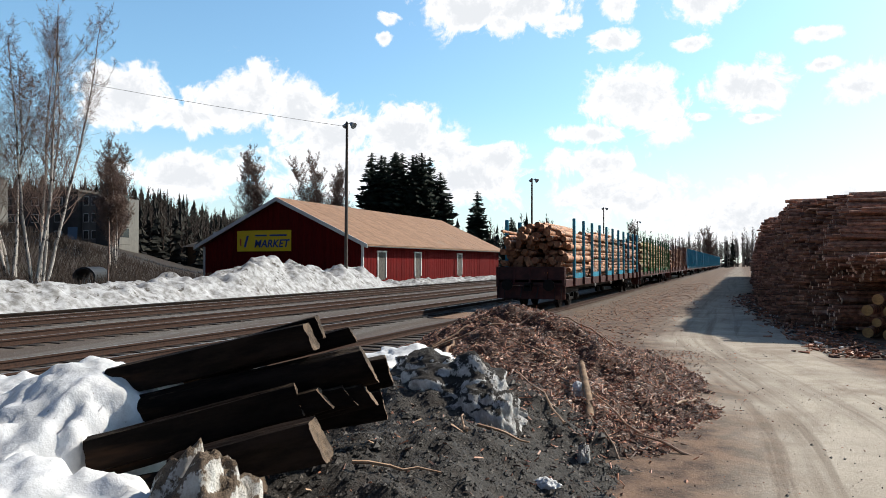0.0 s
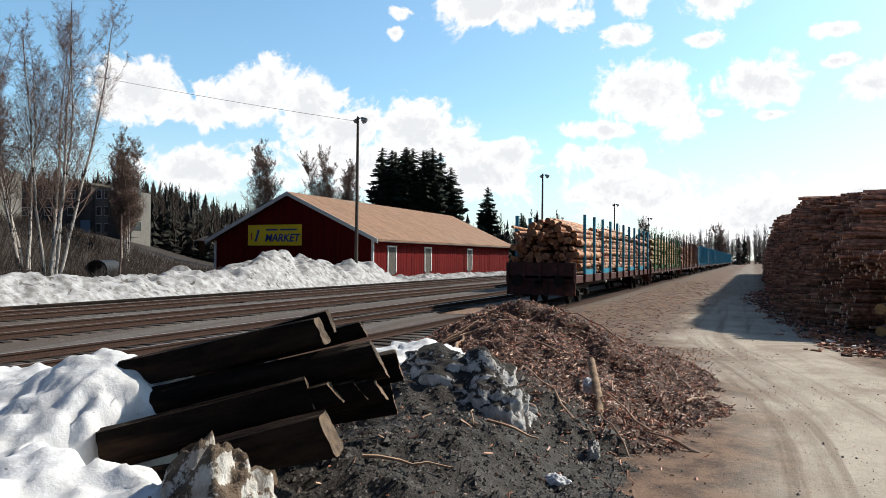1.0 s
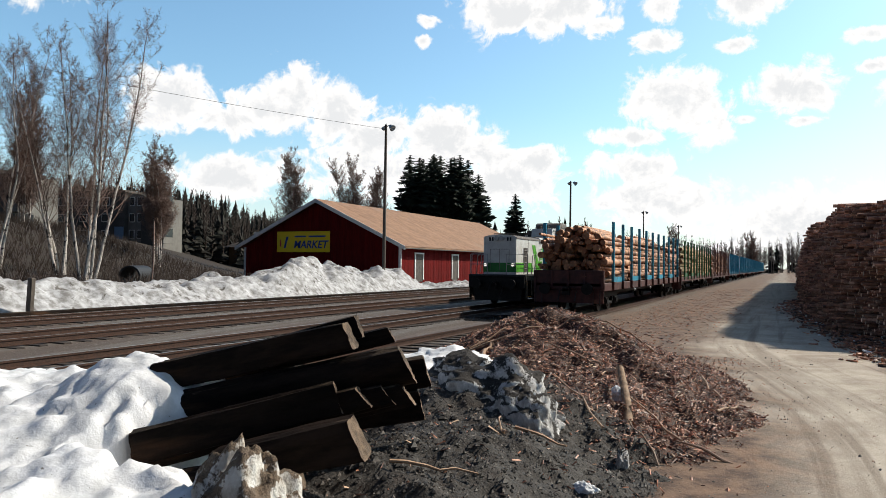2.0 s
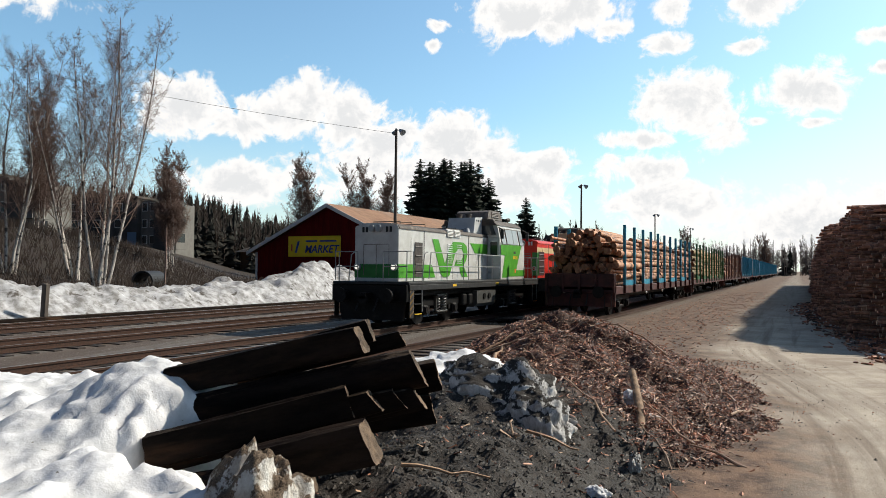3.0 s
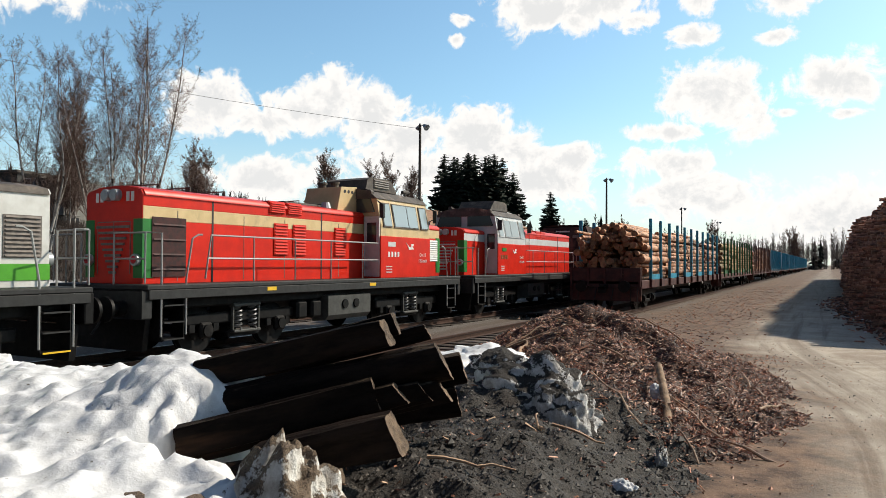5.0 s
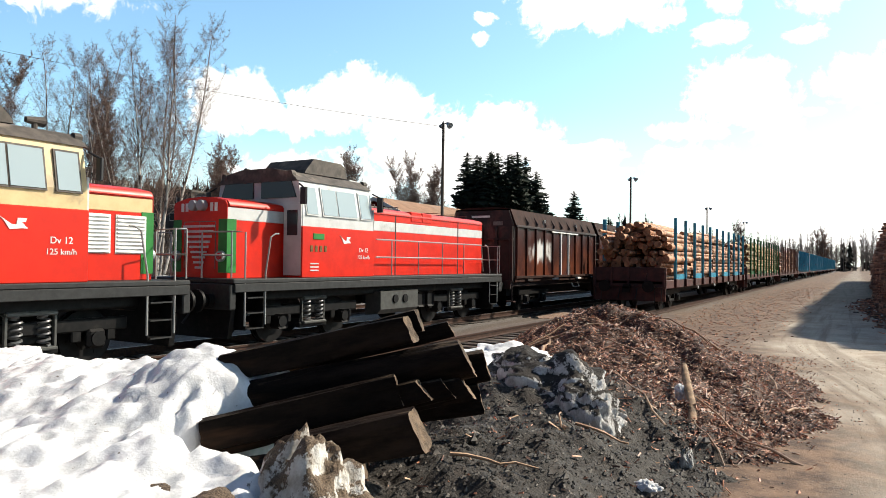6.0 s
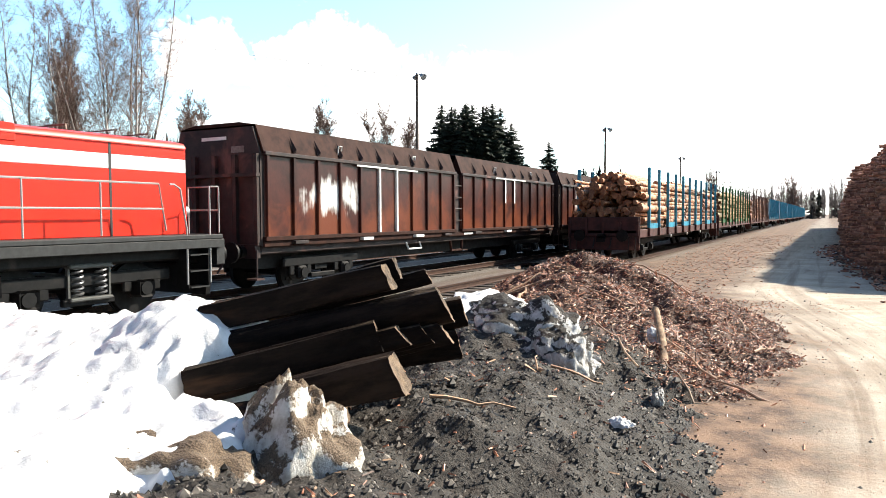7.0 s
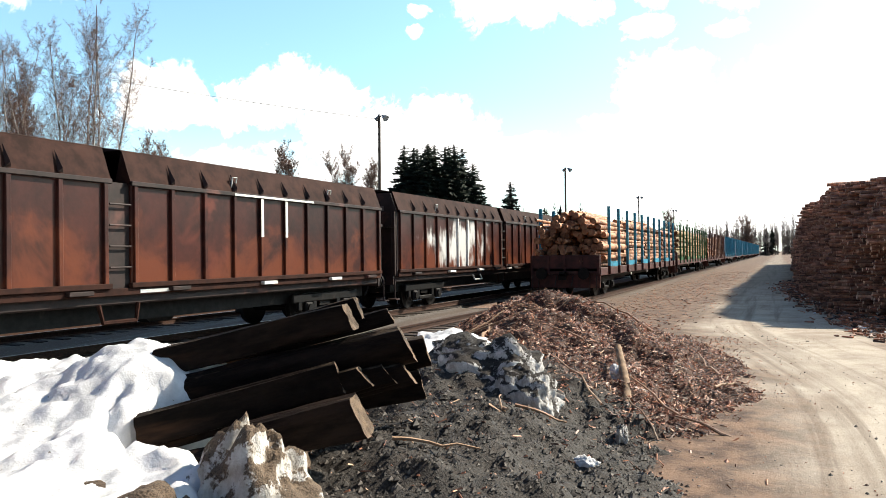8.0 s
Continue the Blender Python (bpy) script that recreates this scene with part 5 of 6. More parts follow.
    letters("MARKET", sg, 1.06, SIGN_BLUE, on_sign(-42.0, 3.45), depth=0.02, bold=0.02, slant=0.2)
    for i, (a, b) in enumerate(((-43.9, -42.5), (-42.2, -40.2))):
        part("small_writing", Shape().box(a, b, face - 0.01, face + 0.01, 4.52, 4.68), SIGN_BLUE, sg)
    part("sign_mark", Shape().prism([(-45.25, 3.45), (-45.0, 3.45), (-44.65, 4.6), (-44.9, 4.6)], 1, face - 0.01, face + 0.01), SIGN_BLUE, sg)
    part("sign_mark", Shape().box(-45.7, -45.55, face - 0.01, face + 0.01, 3.6, 4.3), SIGN_RED, sg)


warehouse()


# ---- lamp posts and wire ----
def lamp_post(x, y, h, lean=0.0):
    t = thing("lamp_post", "weathered wooden lamp post with a grey floodlight", "lamp post", pose(x, y, -0.3, 0, lean, 0), "yard lamp posts")
    part("post", Shape().rod((0, 0, 0), (0, 0, h), 0.16, 0.10, n=12), POLE_WOOD, t, smooth=True)
    arm = part("arm", Shape().path([(0, 0, h - 0.15), (0.35, -0.1, h - 0.05), (0.5, -0.15, h - 0.12)], 0.035), LAMP_GREY, t)
    part("lamp_head", Shape().rod((0.42, -0.12, h - 0.1), (0.75, -0.22, h - 0.35), 0.12, 0.27, n=14), LAMP_GREY, arm, smooth=True)
    part("second_lamp", Shape().rod((-0.05, 0, h - 0.1), (-0.3, 0.1, h - 0.3), 0.1, 0.2, n=12), LAMP_GREY, arm, smooth=True)
    part("cap", Shape().rod((0, 0, h), (0, 0, h + 0.12), 0.12, 0.04, n=10), LAMP_GREY, t)


lamp_post(-28.9, 49.0, 13.4, 0.3)
lamp_post(-24.6, 88.0, 13.0, 0.3)
lamp_post(-24.6, 140.0, 13.0)
lamp_post(-24.6, 190.0, 13.0)
lamp_post(18.0, 150.0, 13.0)
wire = Shape()
A, B = Vector((-70, 20, 21.0)), Vector((-28.9, 49, 12.8))
pts = [A.lerp(B, k / 24) - Vector((0, 0, 3.0 * (k / 24) * (1 - k / 24))) for k in range(25)]
wire.path(pts, 0.016, n=4)
tagged(part("overhead_wire", wire, BLACK), "thin dark overhead wire between the lamp posts", "wire")


# ---- snow ----
def bank(X, Y):
    side = np.exp(-0.5 * (np.abs((X + 29.6 + 0.6 * waves(Y * 0 + 3, Y, 9, 44)) / 1.75)) ** 3)
    tall = 1.50 + 0.35 * waves(X * 0, Y, 8, 41) + 0.75 * np.exp(-((Y - 43) / 7) ** 2) - 0.4 * step(20, 10, Y)
    tall = tall * (1 - 0.75 * step(50, 57, Y)) * step(100, 90, Y) * step(-20, -5, Y)
    z = side * tall * (1 + 0.25 * waves(X, Y, 2.2, 45)) + (0.10 * waves(X, Y, 0.8, 46) + 0.18 * waves(X, Y, 0.5, 47, 2)) * side
    return z - 0.30 + land(X, Y) * 0.9


o = part("snow_bank", sheet("snow_bank", np.arange(-34, -26.0, 0.16), np.arange(-20, 101, 0.2), bank, BANK_SNOW), ())
tagged(o, "long ploughed bank of old grey-flecked snow", "snow bank", kind="stuff")


def drift(X, Y):
    """A melting plateau of snow with ragged edges, highest beside the timbers."""
    n1, n2 = 0.26 * waves(X, Y, 0.6, 61), 0.26 * waves(X, Y, 0.6, 71)
    beside = step(-3.98, -4.42, X + n1 - 0.26 * step(3.62, 3.95, Y)) * step(5.25, 4.6, Y + n2)
    front = step(-2.55, -3.35, X + n1) * step(3.75, 3.2, Y + n2)
    mask = np.maximum(beside, front) ** 0.9 * step(-0.9, 0.1, Y)
    top = 0.56 + 0.22 * step(2.4, 4.0, Y) + 0.36 * np.exp(-((X + 4.65) / 0.60) ** 2 - ((Y - 4.12) / 0.62) ** 2) + 0.10 * np.exp(-((X + 6.3) / 0.9) ** 2 - ((Y - 4.2) / 0.9) ** 2)
    z = mask * (top + 0.3 + 0.06 * waves(X, Y, 0.5, 62, 3) + 0.06 * np.abs(waves(X, Y, 0.22, 66, 3)) + 0.008 * waves(X, Y, 0.09, 68, 2))
    return z - 0.3


o = part("snow_drift", sheet("snow_drift", np.arange(-11.5, -1.5, 0.035), np.arange(-1, 8.5, 0.04), drift, SNOW), ())
tagged(o, "lumpy melting heap of old snow beside the timbers", "snow heap", kind="stuff")


def lump(name, x, y, z, sx, sy, sz, mat, seed, label, spike=0.0, turn=0, lean=0.0):
    """A lump of crusted snow: a sphere drawn out by noise."""
    b = bmesh.new()
    bmesh.ops.create_icosphere(b, subdivisions=5, radius=1.0)
    for v in b.verts:
        p = v.co.copy()
        n1 = noise.noise(p * 1.3 + Vector((seed, 0, 0))) * 0.38 + noise.noise(p * 3.1 + Vector((seed, 3, 0))) * 0.2 + noise.noise(p * 7.0 + Vector((0, seed, 0))) * 0.12 + noise.noise(p * 16.0 + Vector((0, seed, 4))) * 0.05
        v.co = p * (1 + n1)
        if v.co.z > 0.2:
            f = (v.co.z - 0.2) * spike
            v.co.x *= max(0.12, 1 - f)
            v.co.y *= max(0.12, 1 - f)
        v.co.x += lean * max(0.0, v.co.z)
    me = bpy.data.meshes.new(name)
    b.to_mesh(me)
    b.free()
    me.materials.append(mat)
    me.polygons.foreach_set("use_smooth", [True] * len(me.polygons))
    o = part(name, me, ())
    o.matrix_basis = pose(x, y, z, 0, 0, turn) @ Matrix.Diagonal((sx, sy, sz, 1))
    return tagged(o, label, "snow lump")


lump("crusted_snow_lump", -2.95, 3.20, 0.33, 0.47, 0.38, 0.60, CRUST, 2.0, "ridge of grit-crusted melting snow beside the timbers", 0.62, 18, 0.30)
lump("crusted_snow_lump", -3.30, 2.72, 0.20, 0.70, 0.46, 0.36, CRUST, 5.0, "low lump of grit-streaked melting snow")
lump("dirty_snow_lump", -2.95, 7.45, 0.32, 0.80, 0.50, 0.48, DIRTY_SNOW, 7.0, "grit-covered melting snow in the heap")
lump("dirty_snow_lump", -2.50, 7.10, 0.24, 0.44, 0.36, 0.42, DIRTY_SNOW, 17.0, "grit-covered melting snow in the heap")
lump("dirty_snow_lump", -3.50, 7.95, 0.48, 0.52, 0.42, 0.36, DIRTY_SNOW, 27.0, "grit-covered melting snow in the heap")
lump("snow_patch", -4.10, 8.6, 0.58, 0.66, 0.9, 0.24, SNOW, 11.0, "patch of white melting snow on the grit heap", 0.2)
lump("snow_remnant", -1.46, 5.62, 0.09, 0.15, 0.09, 0.12, SNOW, 13.0, "small melting snow remnant in the grit")
lump("snow_remnant", -1.42, 6.92, 0.06, 0.06, 0.10, 0.13, DIRTY_SNOW, 15.0, "small melting snow remnant in the grit")
lump("snow_remnant", -1.20, 7.40, -0.10, 0.16, 0.08, 0.05, DIRTY_SNOW, 19.0, "small melting snow remnant in a hollow of the heap")
lump("snow_remnant", -1.85, 8.8, 0.37, 0.09, 0.08, 0.10, SNOW, 21.0, "small melting snow remnant in the bark litter")
lump("snow_remnant", -2.05, 6.05, 0.20, 0.12, 0.09, 0.08, DIRTY_SNOW, 23.0, "small melting snow remnant in the grit")


# ---- old timbers in front ----
def timber(p0, p1, r, r2, group="old dark timbers in a pile", squared=False, slant=0.1, flat=1.0):
    """A rough old timber with furrowed sides and checked, sawn ends; flat squeezes its thickness."""
    a, b = Vector(p0), Vector(p1)
    L = (b - a).length
    n, rings = 36, 44
    s = Shape()
    q = random.random() * 6
    def rim(f, scale, i):
        out = []
        rr = (r + (r2 - r) * f) * scale
        for j in range(n):
            ang = 2 * math.pi * j / n + 0.1
            c, w = math.cos(ang), math.sin(ang)
            p, e = c, w
            if squared:
                m = 1 / max(abs(c), abs(w))
                p, e = c * min(m, 1.30), w * min(m, 1.30)
            k = 1 + 0.11 * noise.noise(Vector((c * 1.5 + q, w * 1.5, f * L * 1.6))) + 0.06 * noise.noise(Vector((c * 5 + q, w * 5, f * L * 0.9))) + 0.03 * noise.noise(Vector((c * 9 + q, w * 9, f * L * 9)))
            tip = -slant * e * rr if i == rings else slant * 0.5 * e * rr if i == 0 else 0
            tip += 0.012 * noise.noise(Vector((c * 3, w * 3, q + scale * 5))) if i in (0, rings) else 0
            out.append((p * rr * k * flat, (f - 0.5) * L + tip, e * rr * k))
        return out
    for i in range(rings + 1):
        s.v.extend(rim(i / rings, 1.0, i))
    for i in range(rings):
        for j in range(n):
            j1 = (j + 1) % n
            s.f.append((i * n + j, i * n + j1, (i + 1) * n + j1, (i + 1) * n + j))
            s.m.append(0)
    # sawn ends, a little hollow and rough
    for i, f, way in ((0, 0.0, 1), (rings, 1.0, -1)):
        edge, k0 = i * n, len(s.v)
        for g, dip in ((0.72, 0.006), (0.38, 0.012)):
            s.v.extend((x, y + way * (dip + 0.010 * noise.noise(Vector((x * 40, z * 40, q)))), z) for x, y, z in rim(f, g, i))
        for ring_a, ring_b in ((edge, k0), (k0, k0 + n)):
            for j in range(n):
                j1 = (j + 1) % n
                s.f.append((ring_a + j, ring_a + j1, ring_b + j1, ring_b + j))
                s.m.append(1)
        s.f.append(tuple(k0 + n + j for j in range(n)))
        s.m.append(1)
    o = part("old_timber", s, (OLD_BARK, OLD_CUT), smooth=True)
    d = (b - a).normalized()
    o.matrix_basis = Matrix.Translation((a + b) / 2) @ d.to_track_quat("Y", "Z").to_matrix().to_4x4()
    return tagged(o, "dark weathered round timber with a grey sawn end" if not squared else "dark weathered squared timber with a grey sawn end", "log", group)


timber((-4.48, 4.09, 1.03), (-3.04, 4.64, 1.385), 0.112, 0.105, squared=True, slant=0.25)
timber((-4.38, 3.97, 0.765), (-2.66, 4.86, 1.17), 0.140, 0.155, slant=0.30)
timber((-4.12, 3.56, 0.635), (-2.93, 4.32, 0.97), 0.115, 0.115, squared=True, flat=0.7)
timber((-3.45, 3.66, 0.56), (-2.56, 4.02, 0.79), 0.125, 0.140, squared=True, slant=0.25)
timber((-4.70, 4.25, 0.62), (-2.70, 5.28, 1.06), 0.125, 0.125, squared=True)
timber((-4.80, 4.40, 0.85), (-3.08, 5.34, 1.335), 0.070, 0.070, squared=True, slant=0.3)
timber((-4.80, 4.15, 0.90), (-3.16, 4.96, 1.43), 0.090, 0.095, squared=True)
timber((-4.40, 3.85, 0.52), (-2.64, 4.84, 0.94), 0.095, 0.095, squared=True, slant=0.5)
timber((-4.35, 3.72, 0.50), (-2.72, 4.68, 0.955), 0.085, 0.085, squared=True, slant=0.5)
timber((-4.30, 3.60, 0.48), (-2.80, 4.46, 0.965), 0.085, 0.085, squared=True, slant=0.5)
timber((-4.60, 4.20, 0.45), (-2.72, 5.22, 0.80), 0.120, 0.120, squared=True)
timber((-3.80, 3.45, 0.38), (-2.95, 3.90, 0.52), 0.130, 0.130, squared=True)


# ---- litter on the heap ----
CHIP = material("bark_chip", (0.40, 0.165, 0.088), (0.12, 0.045, 0.025), 0.5, 8.0, vary=0.9, gloss=0.5)
PALE_CHIP = material("pale_splinter", (0.52, 0.34, 0.22), (0.30, 0.18, 0.11), 0.6, 8.0, vary=0.4)
STONE = material("grit_stone", (0.15, 0.130, 0.110), (0.035, 0.030, 0.026), 0.6, 9.0, vary=0.9)


def scatter():
    rnd = np.random.RandomState(17)
    chips, stones = Shape(), Shape()
    n = 84000
    X, Y = rnd.uniform(-7.0, 0.4, n), 1.6 + 15.4 * rnd.uniform(0, 1, n) ** 1.15
    Z = mound(X, Y)
    big = waves(X, Y, 1.4, 33)
    for x, y, z, b in zip(X, Y, Z, big):
        if math.hypot(x, y) < 2.8:
            continue
        if z < -0.08:
            if x < -3.0 or rnd.rand() > 0.12 * math.exp(-3.0 * max(0.0, x + 1.1)):
                continue
            z = -0.065
        line = 0.55 * y + 0.385 * x - 2.03 + b * 0.45 + rnd.normal(0, 0.25)
        if line > 1.5 or rnd.rand() < 0.035:
            L, w, h = rnd.gamma(1.5, 0.012) + 0.008, rnd.uniform(0.004, 0.015), rnd.uniform(0.002, 0.006)
            a, tilt = rnd.uniform(0, 6.28), rnd.normal(0.0, 0.36)
            ca, sa, ct, st = math.cos(a), math.sin(a), math.cos(tilt), math.sin(tilt)
            dx, dy, dz = ca * ct * L, sa * ct * L, st * L
            px, py = -sa * w, ca * w
            z += 0.010 + 0.4 * L * abs(math.sin(tilt))
            slot = 1 if rnd.rand() < 0.10 else 0
            chips.put([(x - dx - px, y - dy - py, z - dz), (x + dx - px * 0.6, y + dy - py * 0.6, z + dz), (x + dx + px * 0.7, y + dy + py * 0.7, z + dz), (x - dx + px, y - dy + py, z - dz), (x - dx * 0.8, y - dy * 0.8, z - dz + h * 2), (x + dx * 0.8, y + dy * 0.8, z + dz + h * 2)], [(3, 2, 1, 0), (0, 1, 5, 4), (2, 3, 4, 5), (0, 4, 3), (1, 2, 5)], slot)
        elif rnd.rand() < 0.95:
            r = rnd.gamma(1.7, 0.0048) + 0.005
            j = rnd.uniform(0.6, 1.3, 6) * r
            stones.put([(x + j[0], y, z), (x - j[1], y, z), (x, y + j[2], z), (x, y - j[3], z), (x, y, z + j[4] * 0.9), (x, y, z - j[5])], [(0, 2, 4), (2, 1, 4), (1, 3, 4), (3, 0, 4), (2, 0, 5), (1, 2, 5), (3, 1, 5), (0, 3, 5)])
    # loose grit and bark bits on the road
    for k in range(5200):
        x, y = rnd.uniform(-1.6, 4.5), 3.0 + 17 * rnd.uniform(0, 1) ** 1.3
        if rnd.rand() > math.exp(-max(0.0, x + 0.4) * 0.7) + 0.12:
            continue
        z = -0.062
        r = rnd.gamma(1.4, 0.0032) + 0.0025
        j = rnd.uniform(0.5, 1.4, 6) * r
        (chips if rnd.rand() < 0.45 else stones).put([(x + j[0], y, z), (x - j[1], y, z), (x, y + j[2] * 1.6, z), (x, y - j[3] * 1.6, z), (x, y, z + j[4] * 0.8), (x, y, z - j[5])], [(0, 2, 4), (2, 1, 4), (1, 3, 4), (3, 0, 4), (2, 0, 5), (1, 2, 5), (3, 1, 5), (0, 3, 5)])
    tagged(part("bark_chips", chips, (CHIP, PALE_CHIP)), "brown bark chips and splinters strewn over the heap", "bark chips", kind="stuff")
    tagged(part("grit_stones", stones, STONE), "dark grit stones strewn over the heap", "gravel", kind="stuff")


scatter()


def branch(x, y, turn, length, r, lift=0.06, mat=None, label="thin dry stick lying on the bark litter", name="stick", rise=0.0):
    dx, dy = math.cos(radians(turn)), math.sin(radians(turn))
    pts = []
    for k in range(6):
        f = k / 5 - 0.5
        px, py = x + dx * f * length + 0.02 * math.sin(k * 2.1 + x * 7), y + dy * f * length + 0.02 * math.cos(k * 1.7 + y * 5)
        pts.append((px, py, float(mound(np.array([px]), np.array([py]))[0]) + lift + rise * (f + 0.5)))
    s = Shape().path(pts, r, n=7, taper=0.5)
    return tagged(part(name, s, mat or PALE_CHIP, smooth=True), label, "stick", "sticks on the heap")


PEELED = material("peeled_pole", (0.34, 0.22, 0.13), (0.14, 0.085, 0.05), 0.75, 7.0, bump=0.4, stain=(0.07, 0.045, 0.03), stain_scale=3.0, stretch=(1, 1, 0.5))
log_stub = log_shape(1.75, 0.06, 0.045, n=12, cap=0, bend=0.03)
leaning = part("pole", log_stub, PEELED, smooth=True)
low, high = Vector((-1.50, 7.70, 0.02)), Vector((-1.95, 9.36, 0.64))
leaning.matrix_basis = Matrix.Translation((low + high) / 2) @ (high - low).to_track_quat("Y", "Z").to_matrix().to_4x4()
tagged(leaning, "short peeled pole leaning on the bark litter", "pole", "sticks on the heap")
for x, y, turn, L, r in ((-2.2, 8.1, 125, 1.7, 0.013), (-1.45, 8.6, 125, 1.5, 0.014), (-4.3, 10.6, 100, 0.9, 0.03), (-4.1, 10.9, 20, 1.3, 0.018), (-4.5, 11.1, 60, 0.8, 0.016), (-1.0, 11.4, 110, 1.2, 0.016), (-0.7, 10.2, 75, 0.9, 0.018), (-2.9, 10.2, 150, 0.8, 0.016), (-2.0, 6.2, 15, 0.45, 0.016), (-2.3, 6.0, 120, 0.4, 0.014), (-2.25, 4.5, 20, 0.6, 0.014), (-1.3, 7.6, 130, 0.9, 0.013), (-0.75, 7.9, 165, 0.6, 0.02), (-3.6, 11.8, 40, 1.1, 0.015), (-2.4, 11.9, 165, 1.0, 0.02)):
    branch(x, y, turn, L, r * 1.05, 0.065)


# ---- big roadside stack ----
def big_stack():
    rnd = random.Random(5)
    t = thing("timber_stack", "high roadside stack of dry brown pine logs", "log stack")
    rest = Shape()
    count = 0
    y = 18.6
    spots = []
    while y < 112:
        z = 0.08
        pitch = rnd.uniform(0.095, 0.145) * (1 if y < 40 else 1.5)
        tall = 3.95 + 0.012 * max(0, y - 30) + 0.14 * math.sin(y * 0.31) + 0.12 * math.sin(y * 0.9 + 1)
        tall = min(tall, 2.3 + (y - 18.5) * 0.34 + 0.15 * math.sin(y * 5))
        while z < tall:
            r = pitch * rnd.uniform(0.26, 0.52)
            if (z > 1.42 or y > 23.4) and (z < 2.1 or y > 22.4):
                spots.append((y + rnd.uniform(-0.1, 0.1), z, r, tall))
            z += pitch * rnd.uniform(0.78, 0.98)
        y += pitch
    for y, z, r, tall in spots:
        L = rnd.uniform(4.6, 6.2)
        slanting = max(0.0, 25.0 - y)
        # the foot runs out slanting towards the road, the upper logs lie square
        foot = min(1.0, max(0.12, (2.5 - z) / 1.0))
        left = 0.85 + max(0.0, 36 - y) * 0.055 + slanting * 0.72 * foot + min(1.0, slanting) * 0.35 * max(0.0, z - 1.2) + max(0.0, y - 36) * 0.012 + 0.22 * max(0.0, z - 2.0) + rnd.gauss(0, 0.14) + (abs(rnd.gauss(0, 0.3)) if rnd.random() < 0.35 else 0.0)
        swung = 24 * min(1.0, slanting * 0.5) * min(1.0, max(0.0, (2.5 - z) / 0.8)) + rnd.gauss(0, 2.0)
        if y < 27:
            y += 0.16 * z + rnd.gauss(0, 0.13 * foot)
        x, y = left + L / 2 * math.cos(radians(swung)), y + L / 2 * math.sin(radians(swung))
        front = slanting > 0.8 and (z < 2.9 or z > tall - 0.3)
        if front and count < 290:
            o = part("log", log_shape(L, r, r * rnd.uniform(0.6, 0.9), n=8, along=0, bend=rnd.uniform(-0.1, 0.1)), (STACK_BARK, STACK_CUT), t, smooth=True)
            o.matrix_basis = pose(x, y, z, rnd.uniform(0, 360), rnd.gauss(0.6, 1.4), swung)
            count += 1
        else:
            log_shape(L, r, r * 0.85, n=6, s=rest, at=(x, y, z), along=0, bend=rnd.uniform(-0.08, 0.08), turn=swung)
    tagged(part("stacked_logs", rest, (STACK_BARK, STACK_CUT), t), kind="stuff")
    u = thing("log_pile", "low pile of thick short logs with yellow sawn ends", "log pile")
    for i in range(15):
        r = rnd.uniform(0.11, 0.16)
        col, row = i % 4, i // 4
        o = part("log", log_shape(2.4, r, r * 0.92, n=14, along=1), (STACK_BARK, YELLOW_CUT), u, smooth=True)
        o.matrix_basis = pose(3.45 + col * 0.34 + 0.18 * (row % 2) + rnd.uniform(-0.04, 0.04), 22.6 - 0.35 * col + rnd.uniform(-0.2, 0.2), 0.10 + row * 0.30, 0, 0, rnd.gauss(-18, 3))



big_stack()


# ---- trees ----
def birch(seed, h, stems, spread, label, twigs=1.0, thin=0.0055):
    rnd = random.Random(seed)
    wood, fine = Shape(), Shape()
    def grow(p, d, length, r, level):
        n = max(2, int(length / (0.9 if level == 0 else 0.5)))
        q, way, pts = Vector(p), Vector(d), [Vector(p)]
        for i in range(n):
            way = (way + Vector((rnd.gauss(0, 0.05 + 0.03 * level), rnd.gauss(0, 0.05 + 0.03 * level), 0.05 if level else 0.03))).normalized()
            q = q + way * (length / n)
            pts.append(q.copy())
        for i in range(n):
            a, b = r * (1 - 0.85 * i / n), r * (1 - 0.85 * (i + 1) / n)
            (wood if level == 0 and a > 0.03 else fine).rod(pts[i], pts[i + 1], max(a, thin), max(b, thin * 0.8), n=8 if level == 0 else 3)
        if level < 3:
            kids = int((34 if level == 0 else 12 if level == 1 else 6) * twigs)
            for k in range(kids):
                f = rnd.uniform(0.22 if level == 0 else 0.15, 0.99)
                i = min(n - 1, int(f * n))
                at = pts[i].lerp(pts[i + 1], f * n - i)
                side = Vector((rnd.gauss(0, 1), rnd.gauss(0, 1), 0)).normalized()
                up = rnd.uniform(0.9, 2.0) if level < 2 else rnd.uniform(-0.5, 0.6)
                dd = (side + Vector((0, 0, up))).normalized()
                ln = length * (0.30 if level == 0 else 0.45) * (1.15 - f * 0.75) * rnd.uniform(0.6, 1.2)
                grow(at, dd, ln, max(0.007, r * (1 - 0.85 * f) * 0.34), level + 1)
    for k in range(stems):
        a = 6.28 * k / max(1, stems) + rnd.uniform(-0.4, 0.4)
        lean = spread * rnd.uniform(0.5, 1.2) if stems > 1 else 0.03
        grow((0.35 * math.cos(a) * (stems > 1), 0.35 * math.sin(a) * (stems > 1), 0), (lean * math.cos(a), lean * math.sin(a), 1), h * rnd.uniform(0.82, 1.0), 0.0064 * h * rnd.uniform(0.85, 1.1), 0)
    t = thing("birch_tree", label, "tree", None, "bare birches")
    part("trunk", wood, BIRCH, t, smooth=True)
    part("crown", fine, TWIG, t)
    return t


